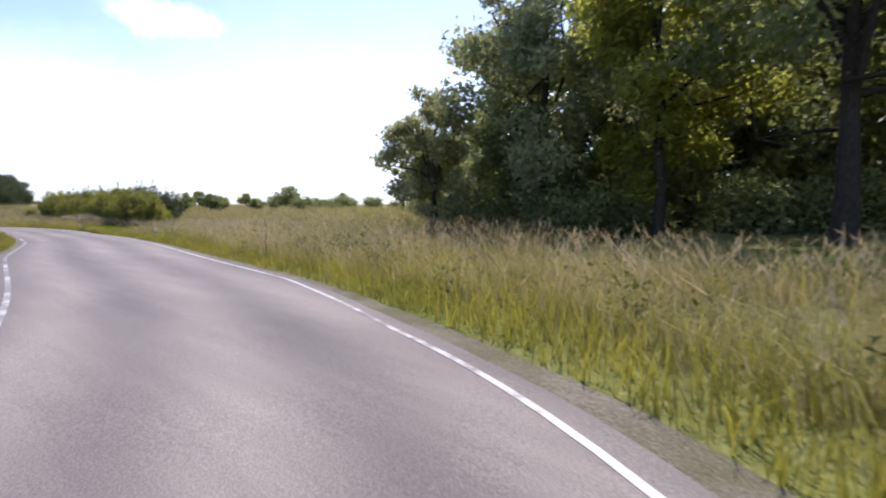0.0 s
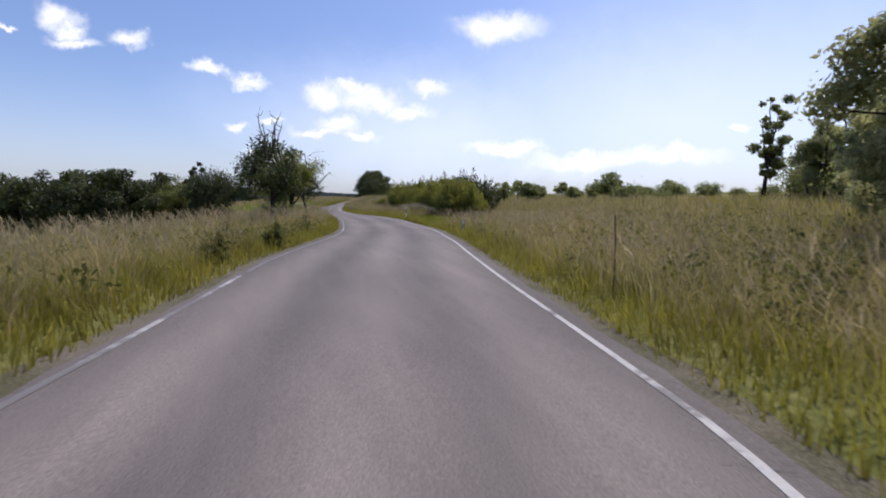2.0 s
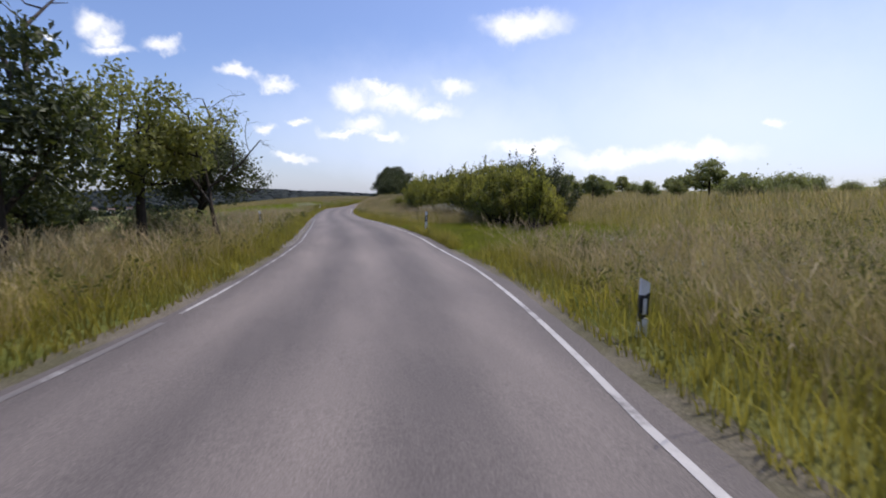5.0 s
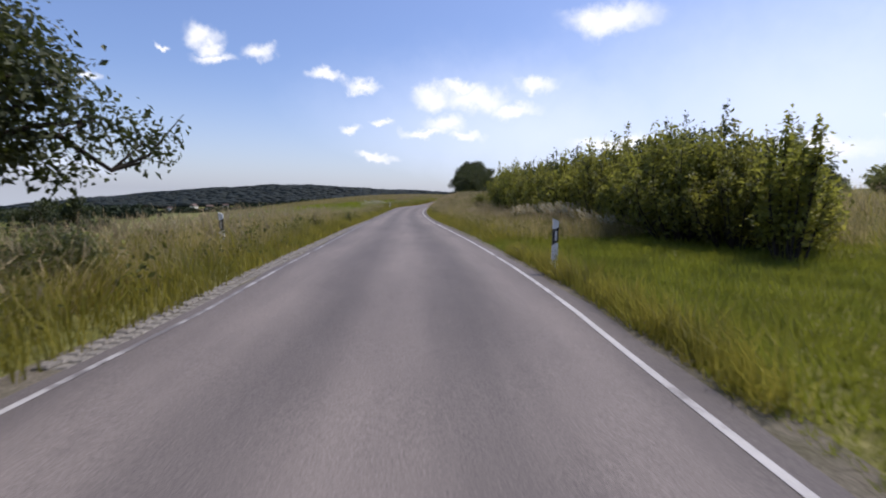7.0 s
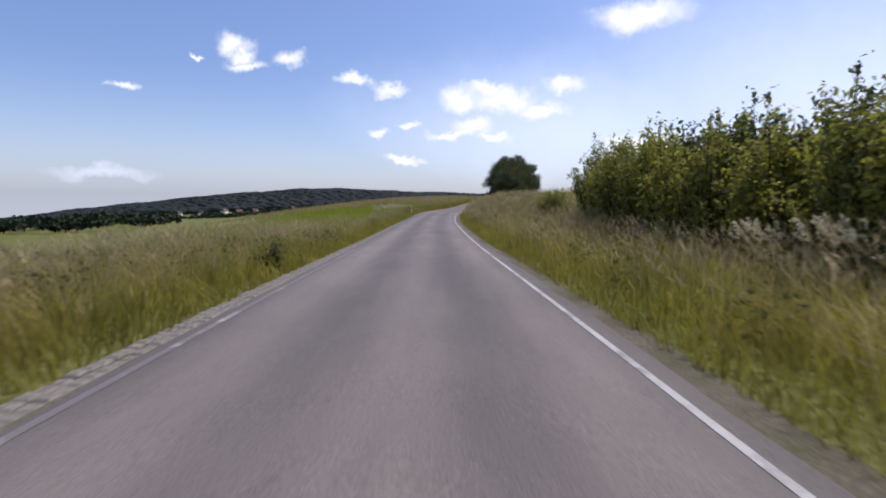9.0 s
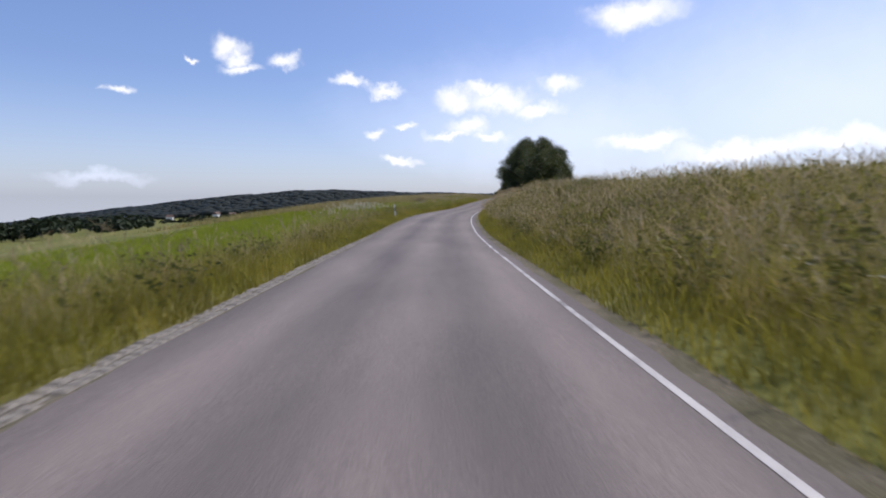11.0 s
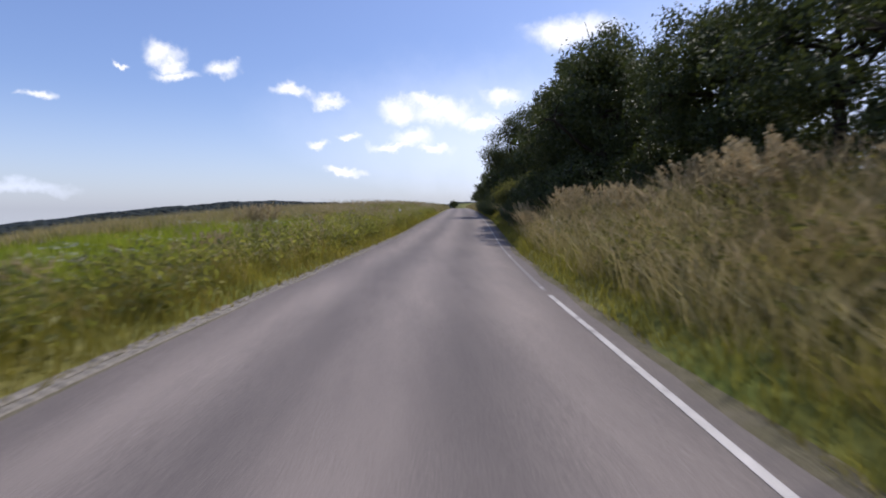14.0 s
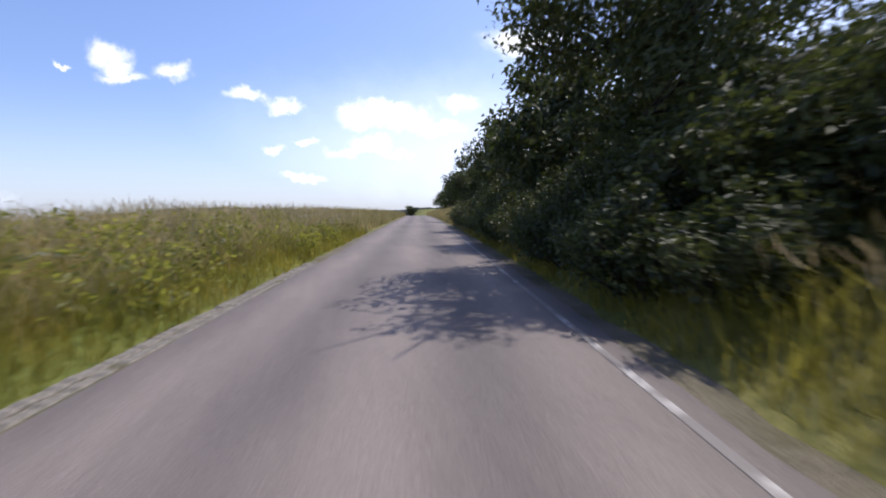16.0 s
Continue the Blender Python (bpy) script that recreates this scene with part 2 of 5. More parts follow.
def asphalt_material():
    m, n, l, b = material("asphalt", 0.82, 0.3)
    uv = n.new("ShaderNodeUVMap")
    uv.uv_map = "lane"
    sp = n.new("ShaderNodeSeparateXYZ")
    l.new(uv.outputs[0], sp.inputs[0])
    # two polished wheel tracks a lane, paler than the tar between
    wv = n.new("ShaderNodeMath")
    wv.operation = "MULTIPLY"
    wv.inputs[1].default_value = 2 * math.pi / 1.55
    l.new(sp.outputs[0], wv.inputs[0])
    cs = n.new("ShaderNodeMath")
    cs.operation = "COSINE"
    l.new(wv.outputs[0], cs.inputs[0])
    track = n.new("ShaderNodeMapRange")
    track.inputs[1].default_value, track.inputs[2].default_value = -1, 1
    l.new(cs.outputs[0], track.inputs[0])
    grain = noise_tex(n, l, 70, 3, 0.8)
    stain = noise_tex(n, l, 0.55, 5, 0.6, stretch=(1, 0.35, 1))
    streak = noise_tex(n, l, 2.2, 4, 0.6, stretch=(1.4, 0.12, 1))
    base = ramp(n, l, grain, [(0.25, (0.073, 0.064, 0.060)), (0.5, (0.146, 0.128, 0.12)), (0.78, (0.262, 0.233, 0.218))])
    base = mixed(n, l, base, ramp(n, l, stain, [(0.3, (0.8, 0.79, 0.8)), (0.7, (1.14, 1.12, 1.1))]), 1.0, "MULTIPLY")
    base = mixed(n, l, base, ramp(n, l, streak, [(0.35, (0.93, 0.93, 0.93)), (0.65, (1.06, 1.06, 1.05))]), 1.0, "MULTIPLY")
    base = mixed(n, l, base, ramp(n, l, track.outputs[0], [(0.0, (0.82, 0.81, 0.82)), (1.0, (1.22, 1.2, 1.18))]), 1.0, "MULTIPLY")
    l.new(base, b.inputs["Base Color"])
    bump(n, l, b, grain, 0.35, 0.006)
    return m


def paint_material(name, gone):
    m, n, l, b = material(name, 0.6, 0.35)
    worn = noise_tex(n, l, 1.3, 9, 0.72)
    grain = noise_tex(n, l, 60, 2, 0.7)
    c = ramp(n, l, worn, [(gone, (0.17, 0.155, 0.15)), (gone + 0.1, (0.42, 0.40, 0.385)), (0.8, (0.6, 0.575, 0.55))])
    l.new(mixed(n, l, c, ramp(n, l, grain, [(0.3, (0.8, 0.8, 0.8)), (0.7, (1, 1, 1))]), 1.0, "MULTIPLY"), b.inputs["Base Color"])
    return m


def gravel_material():
    m, n, l, b = material("gravel", 0.95, 0.15)
    f = noise_tex(n, l, 38, 5, 0.75)
    big = noise_tex(n, l, 1.1, 4, 0.6)
    c = ramp(n, l, f, [(0.3, (0.07, 0.06, 0.045)), (0.55, (0.18, 0.155, 0.12)), (0.8, (0.34, 0.30, 0.25))])
    l.new(mixed(n, l, c, ramp(n, l, big, [(0.35, (0.62, 0.66, 0.5)), (0.65, (1, 1, 1))]), 1.0, "MULTIPLY"), b.inputs["Base Color"])
    bump(n, l, b, f, 0.8, 0.02)
    return m


def stone_material():
    m, n, l, b = material("kerb_stone", 0.85, 0.25)
    o = n.new("ShaderNodeObjectInfo")
    f = noise_tex(n, l, 22, 5, 0.65)
    c = ramp(n, l, f, [(0.3, (0.11, 0.1, 0.09)), (0.7, (0.27, 0.25, 0.22))])
    l.new(mixed(n, l, c, ramp(n, l, o.outputs["Random"], [(0, (0.75, 0.74, 0.72)), (1, (1.15, 1.13, 1.1))]), 1.0, "MULTIPLY"), b.inputs["Base Color"])
    bump(n, l, b, f, 0.5, 0.01)
    return m


def plain(name, a, c, scale, rough=0.5, spec=0.4):
    m, n, l, b = material(name, rough, spec)
    l.new(ramp(n, l, noise_tex(n, l, scale, 4, 0.6), [(0.3, a), (0.7, c)]), b.inputs["Base Color"])
    return m


BARK, DEADWOOD, SOIL, ASPHALT, PAINT = bark_material(), deadwood_material(), ground_material(), asphalt_material(), paint_material("road_paint", 0.38)
PAINT_WORN, PAINT_GONE = paint_material("road_paint_worn", 0.48), paint_material("road_paint_faded", 0.54)
GRAVEL, STONE = gravel_material(), stone_material()
POST_WHITE = plain("post_white", (0.62, 0.62, 0.6), (0.82, 0.82, 0.8), 7)
POST_BLACK = plain("post_black", (0.012, 0.012, 0.013), (0.03, 0.03, 0.03), 9)
REFLECTOR = plain("reflector", (0.5, 0.5, 0.48), (0.75, 0.75, 0.72), 40, 0.15, 0.8)
WOOD = plain("stake_wood", (0.05, 0.042, 0.03), (0.13, 0.11, 0.085), 12, 0.85, 0.2)
PLASTER = plain("plaster", (0.7, 0.68, 0.63), (0.82, 0.8, 0.77), 0.5, 0.9, 0.1)
ROOF_TILE = plain("roof_tile", (0.10, 0.07, 0.06), (0.18, 0.13, 0.11), 0.8, 0.85, 0.15)
DARK_PANE = plain("window_pane", (0.02, 0.025, 0.03), (0.05, 0.06, 0.07), 1.0, 0.12, 0.6)


# ---- helpers for meshes ----
def as_mesh(name, verts, faces, mat, smooth=False):
    """A mesh from numpy arrays; all faces have the same number of corners."""
    me = bpy.data.meshes.new(name)
    verts, faces = np.asarray(verts, np.float32), np.asarray(faces, np.int32)
    k = faces.shape[1]
    me.vertices.add(len(verts))
    me.vertices.foreach_set("co", verts.ravel())
    me.loops.add(faces.size)
    me.loops.foreach_set("vertex_index", faces.ravel())
    me.polygons.add(len(faces))
    me.polygons.foreach_set("loop_start", np.arange(0, faces.size, k, dtype=np.int32))
    me.polygons.foreach_set("loop_total", np.full(len(faces), k, np.int32))
    me.polygons.foreach_set("use_smooth", np.full(len(faces), smooth))
    me.materials.append(mat)
    me.update(calc_edges=True)
    return me


def part(name, bm, mat, parent, label=""):
    me = bpy.data.meshes.new(name)
    bm.to_mesh(me)
    bm.free()
    me.materials.append(mat)
    ob = new(name, me)
    ob.parent = parent
    return tagged(ob, label)


def hang(name, me, parent, label=""):
    ob = new(name, me)
    ob.parent = parent
    return tagged(ob, label)


def tubes(paths, sides=6):
    """Tapered tubes along (points, radii) lists, joined."""
    V, F, base = [], [], 0
    for pts, rad in paths:
        pts = np.asarray(pts, float)
        for i, p in enumerate(pts):
            d = pts[min(i + 1, len(pts) - 1)] - pts[max(i - 1, 0)]
            d = d / (np.linalg.norm(d) + 1e-9)
            a = np.cross(d, (0.3, 0.9, 0.1) if abs(d[2]) > 0.8 else (0, 0, 1))
            a /= np.linalg.norm(a)
            b = np.cross(d, a)
            for s in range(sides):
                w = 2 * math.pi * s / sides
                V.append(p + rad[i] * (a * math.cos(w) + b * math.sin(w)))
        for i in range(len(pts) - 1):
            for s in range(sides):
                t = (s + 1) % sides
                F.append((base + i * sides + s, base + i * sides + t, base + (i + 1) * sides + t, base + (i + 1) * sides + s))
        base += len(pts) * sides
    return np.array(V), np.array(F)


def leaves(rng, centres, outward, size, droop=0.0):
    """Folded, pointed leaves of four corners at the centres."""
    n = len(centres)
    nrm = outward * 0.6 + rng.normal(0, 0.75, (n, 3)) + np.array((0, 0, 0.45))
    nrm /= np.linalg.norm(nrm, axis=1)[:, None] + 1e-9
    ax = np.cross(nrm, rng.normal(0, 1, (n, 3)))
    ax /= np.linalg.norm(ax, axis=1)[:, None] + 1e-9
    ax[:, 2] -= droop
    bx = np.cross(nrm, ax)
    s = (size * rng.uniform(0.6, 1.4, n))[:, None]
    v = np.empty((n, 4, 3))
    v[:, 0] = centres - ax * s
    v[:, 1] = centres + bx * s * 0.55 + nrm * s * 0.18
    v[:, 2] = centres + ax * s * 1.1 - nrm * s * 0.15
    v[:, 3] = centres - bx * s * 0.55 + nrm * s * 0.18
    return v.reshape(-1, 3), np.arange(4 * n).reshape(n, 4)


# ---- the road's line ----
eye_line = np.array([r[1:4] for r in ROWS])
heads = [-48.0 - 5.0 * k for k in range(1, 8)]
behind = [eye_line[0]]
for h in heads:
    behind.append(behind[-1] - 3.0 * np.array((math.sin(radians(-h)), math.cos(radians(-h)), 0)))
ahead, slope, hd = [eye_line[-1]], 0.024, 8.6
for k in range(60):
    slope = max(0.0, slope - 0.0008)
    hd = max(7.6, hd - 0.06)
    ahead.append(ahead[-1] + 6.0 * np.array((math.sin(radians(hd)), math.cos(radians(hd)), slope)))
line = np.array(behind[:0:-1] + list(eye_line) + ahead[1:])
seg = np.r_[0, np.cumsum(np.linalg.norm(np.diff(line[:, :2], axis=0), axis=1))]
st = np.arange(0, seg[-1], 0.5)
line = np.stack([np.interp(st, seg, line[:, i]) for i in range(3)], 1)
ker = np.hanning(19)
ker /= ker.sum()
padded = np.pad(line, ((9, 9), (0, 0)), mode="reflect", reflect_type="odd")
line = np.stack([np.convolve(padded[:, i], ker, "valid") for i in range(3)], 1)
ROAD_Z = line[:, 2] - EYE
tang = np.gradient(line[:, :2], axis=0)
tang /= np.linalg.norm(tang, axis=1)[:, None]
RIGHT = np.stack([tang[:, 1], -tang[:, 0]], 1)
# the asphalt's two edges, beside the car's track
EDGE_R = 0.24 + np.interp(line[:, 1], [-36, -31, -26, -15, -9, -1, 6, 20, 54, 70, 77, 93, 130], [1.6, 1.4, 1.82, 1.5, 1.42, 1.8, 1.92, 1.75, 1.72, 1.52, 1.45, 1.62, 1.6])
EDGE_L = -0.14 + np.interp(line[:, 1], [-34, -27, -18, -1, 6, 20, 60, 93, 103, 128], [-2.2, -2.55, -3.0, -2.65, -2.3, -2.4, -2.5, -2.85, -2.75, -2.4])
SHIFT, HALF = (EDGE_R + EDGE_L) / 2, (EDGE_R - EDGE_L) / 2
CENTRE = line[:, :2] + RIGHT * SHIFT[:, None]
N_ST = len(CENTRE)


def on_road(x, y):
    """Station number and distance to the right of the road's centre, for arrays of places."""
    x, y = np.asarray(x, float).ravel(), np.asarray(y, float).ravel()
    k = np.empty(len(x), int)
    for a in range(0, len(x), 20000):
        d = (x[a:a + 20000, None] - CENTRE[None, :, 0]) ** 2 + (y[a:a + 20000, None] - CENTRE[None, :, 1]) ** 2
        k[a:a + 20000] = d.argmin(1)
    rel = np.stack([x, y], 1) - CENTRE[k]
    side = (rel * RIGHT[k]).sum(1)
    dist = np.hypot(rel[:, 0], rel[:, 1])
    return k, np.where(side >= 0, dist, -dist)


# rise of the land beside the road, by station (its y) and distance from the centre
LAND_Y = [-40, -10, 5, 30, 44, 54, 66, 92, 106, 125, 160, 220]
RIGHT_D = [2.5, 3.2, 4.6, 7.0, 12.0, 25.0]
RIGHT_H = [
    [0, .02, .10, .25, .65, 1.8], [0, .02, .05, .14, .5, 1.7], [0, .0, -.05, .02, .38, 1.5], [0, .05, .15, .30, .7, 1.7],
    [0, .10, .35, .80, 1.2, 1.8], [0, .15, .60, 1.25, 1.8, 2.3], [0, .18, .75, 1.55, 2.1, 2.6], [0, .2, .8, 1.5, 1.9, 2.4],
    [0, .25, .9, 1.4, 1.8, 2.1], [0, .35, 1.15, 1.65, 1.9, 2.2], [0, .2, .7, 1.0, 1.2, 1.5], [0, .1, .4, .6, .8, 1.0]]
LEFT_D = [2.5, 3.2, 5.0, 7.0, 12.0, 25.0]
LEFT_H = [
    [0, .02, .03, -.08, -.5, -1.5], [0, .02, .0, -.14, -.65, -2.0], [0, .0, -.08, -.25, -.85, -2.5], [0, .0, -.08, -.26, -.95, -2.8],
    [0, .0, -.08, -.25, -.95, -2.8], [0, .0, -.08, -.25, -.95, -2.8], [0, .02, -.02, -.2, -.85, -2.6], [0, .06, .10, .02, -.5, -2.0],
    [0, .1, .30, .35, .1, -1.0], [0, .15, .45, .55, .5, -.2], [0, .15, .45, .6, .6, .2], [0, .1, .3, .4, .4, .2]]


def table(k, d, ds, hs):
    yy = CENTRE[k, 1]
    hs = np.array(hs)
    cols = np.stack([np.interp(yy, LAND_Y, hs[:, j]) for j in range(hs.shape[1])], 1)
    d = np.clip(d, ds[0], ds[-1])
    j = np.clip(np.searchsorted(ds, d) - 1, 0, len(ds) - 2)
    f = (d - np.array(ds)[j]) / (np.array(ds)[j + 1] - np.array(ds)[j])
    f = f * f * (3 - 2 * f) * 0.5 + f * 0.5
    i = np.arange(len(d))
    return cols[i, j] * (1 - f) + cols[i, j + 1] * f


def waves(x, y, s, seed):
    return (np.sin(x / s * 1.3 + seed) * np.cos(y / s + 1.7 * seed) + 0.5 * np.sin(x / s * 2.9 + y / s * 1.9 + seed * 2.2)) / 1.5


HILL_AZ = [-60, -12, -4, -0.5, 2.7, 6.9, 11, 15.1, 23, 29, 36, 44, 60]
HILL_H = [0, 20, 22, 23, 25, 33, 36, 33, 10, -16, -48, -88, -100]


def land(x, y):
    """Height of the ground."""
    x, y = np.asarray(x, float).ravel(), np.asarray(y, float).ravel()
    k, d = on_road(x, y)
    a = np.abs(d)
    z = ROAD_Z[k] + np.where(d > 0, table(k, a, RIGHT_D, RIGHT_H), table(k, a, LEFT_D, LEFT_H))
    z += np.where(a > 3.2, np.clip((a - 3.2) / 4, 0, 1) * (0.05 * waves(x, y, 1.3, 1) + 0.10 * waves(x, y, 5.0, 4)), 0)
    z -= np.where(a < HALF[k] + 0.16, 0.08, 0.0)
    # away from the road: down into the valley on the left, gently up on the right
    e = np.clip(a - 25, 0, None)
    z += np.where(d < 0, -0.11 * np.minimum(e, 120) - 0.045 * np.clip(e - 120, 0, 900), 0.038 * np.minimum(e, 230))
    r = np.hypot(x, y)
    az = np.degrees(np.arctan2(-x, y))
    ridge = np.interp(az, HILL_AZ, HILL_H)
    ridge = np.where(np.abs(az) > 60, 15.0, ridge)
    w = np.clip((r - 900) / 1100, 0, 1)
    w = w * w * (3 - 2 * w)
    z = z * (1 - w) + w * (ridge + 3 * waves(x, y, 90, 2))
    back_off = np.clip((r - 2100) / 1500, 0, 1)
    return z - back_off * 90 * (w > 0.5)


def grow(lo, hi, step, far, rate=1.22):
    """Grid lines: even inside, ever wider outside."""
    mid = list(np.arange(lo, hi + 1e-6, step))
    s, a = step, mid[-1]
    up = []
    while a < far:
        s *= rate
        a += s
        up.append(a)
    s, b = step, mid[0]
    down = []
    while b > -far:
        s *= rate
        b -= s
        down.append(b)
    return np.array(down[::-1] + mid + up)


gx, gy = grow(-16, 26, 0.42, 4400, 1.13), grow(-48, 150, 0.6, 4400, 1.10)
XX, YY = np.meshgrid(gx, gy)
ZZ = land(XX, YY)
nx_, ny_ = len(gx), len(gy)
ii = (np.arange(ny_ - 1)[:, None] * nx_ + np.arange(nx_ - 1)[None, :]).ravel()
ground = new("ground", as_mesh("ground", np.stack([XX.ravel(), YY.ravel(), ZZ], 1), np.stack([ii, ii + 1, ii + nx_ + 1, ii + nx_], 1), SOIL, True))
tagged(ground, "rolling meadow ground falling away into a valley", "ground", kind="structure")


def strip(name, lo, hi, mat, rise, y0=-1e9, y1=1e9, steps=2, crown=0.0, edge=None):
    """A band along the road between two distances from its centre (arrays or numbers)."""
    keep = np.where((CENTRE[:, 1] >= y0) & (CENTRE[:, 1] <= y1))[0]
    a = np.broadcast_to(lo, N_ST)[keep].astype(float)
    b = np.broadcast_to(hi, N_ST)[keep].astype(float)
    V, U = [], []
    for j in range(steps + 1):
        d = a + (b - a) * j / steps
        if edge is not None and j in (0, steps):
            d = d + edge[keep] * (1 if j else -1)
        p = CENTRE[keep] + RIGHT[keep] * d[:, None]
        V.append(np.c_[p, ROAD_Z[keep] + rise + crown * (1 - (d / 2.6) ** 2)])
        U.append(np.c_[d, st[keep]])
    V, U = np.stack(V, 1), np.stack(U, 1)
    n, w = V.shape[:2]
    i = (np.arange(n - 1)[:, None] * w + np.arange(w - 1)[None, :]).ravel()
    F = np.stack([i, i + 1, i + w + 1, i + w], 1)
    me = as_mesh(name, V.reshape(-1, 3), F, mat, True)
    uvl = me.uv_layers.new(name="lane")
    uvl.data.foreach_set("uv", U.reshape(-1, 2)[F.ravel()].astype(np.float32).ravel())
    return new(name, me)


rough_edge = np.convolve(np.random.default_rng(3).normal(0, 0.10, N_ST), np.ones(3) / 3, "same")
road = tagged(strip("road", -HALF, HALF, ASPHALT, 0.012, steps=10, crown=0.035, edge=rough_edge * 0.5), "worn grey asphalt country lane with pale wheel tracks", "road", kind="structure")
tagged(strip("gravel_shoulder", HALF - 0.3, HALF + 0.36, GRAVEL, 0.006, steps=3, crown=0.035, edge=rough_edge), "strip of grey gravel and dust beside the asphalt", "shoulder", kind="structure")
tagged(strip("gravel_shoulder", -HALF - 0.32, -HALF + 0.3, GRAVEL, 0.006, steps=3, crown=0.035, edge=rough_edge), "strip of grey gravel and dust beside the asphalt", "shoulder", kind="structure")
tagged(strip("edge_line", HALF - 0.295, HALF - 0.22, PAINT, 0.016, y1=96.0, crown=0.035), "worn white painted line along the road's edge", "road marking", kind="structure")
tagged(strip("edge_line", HALF - 0.30, HALF - 0.22, PAINT_GONE, 0.016, y0=96.0, crown=0.035), "faded white painted line along the road's edge", "road marking", kind="structure")
tagged(strip("edge_line", -HALF + 0.10, -HALF + 0.18, PAINT_WORN, 0.016, y1=-19.5, crown=0.035), "thin worn white painted line along the road's edge", "road marking", kind="structure")
tagged(strip("edge_line", -HALF + 0.10, -HALF + 0.18, PAINT_GONE, 0.016, y0=-19.5, y1=-6.0, crown=0.035), "almost worn off white line along the road's edge", "road marking", kind="structure")
tagged(strip("edge_line", -HALF + 0.10, -HALF + 0.16, PAINT_WORN, 0.016, y0=-6.0, y1=12.0, crown=0.035), "thin worn white painted line along the road's edge", "road marking", kind="structure")
tagged(strip("edge_line", -HALF + 0.10, -HALF + 0.18, PAINT_GONE, 0.016, y0=12.0, y1=34.0, crown=0.035), "almost worn off white line beside the gutter", "road marking", kind="structure")


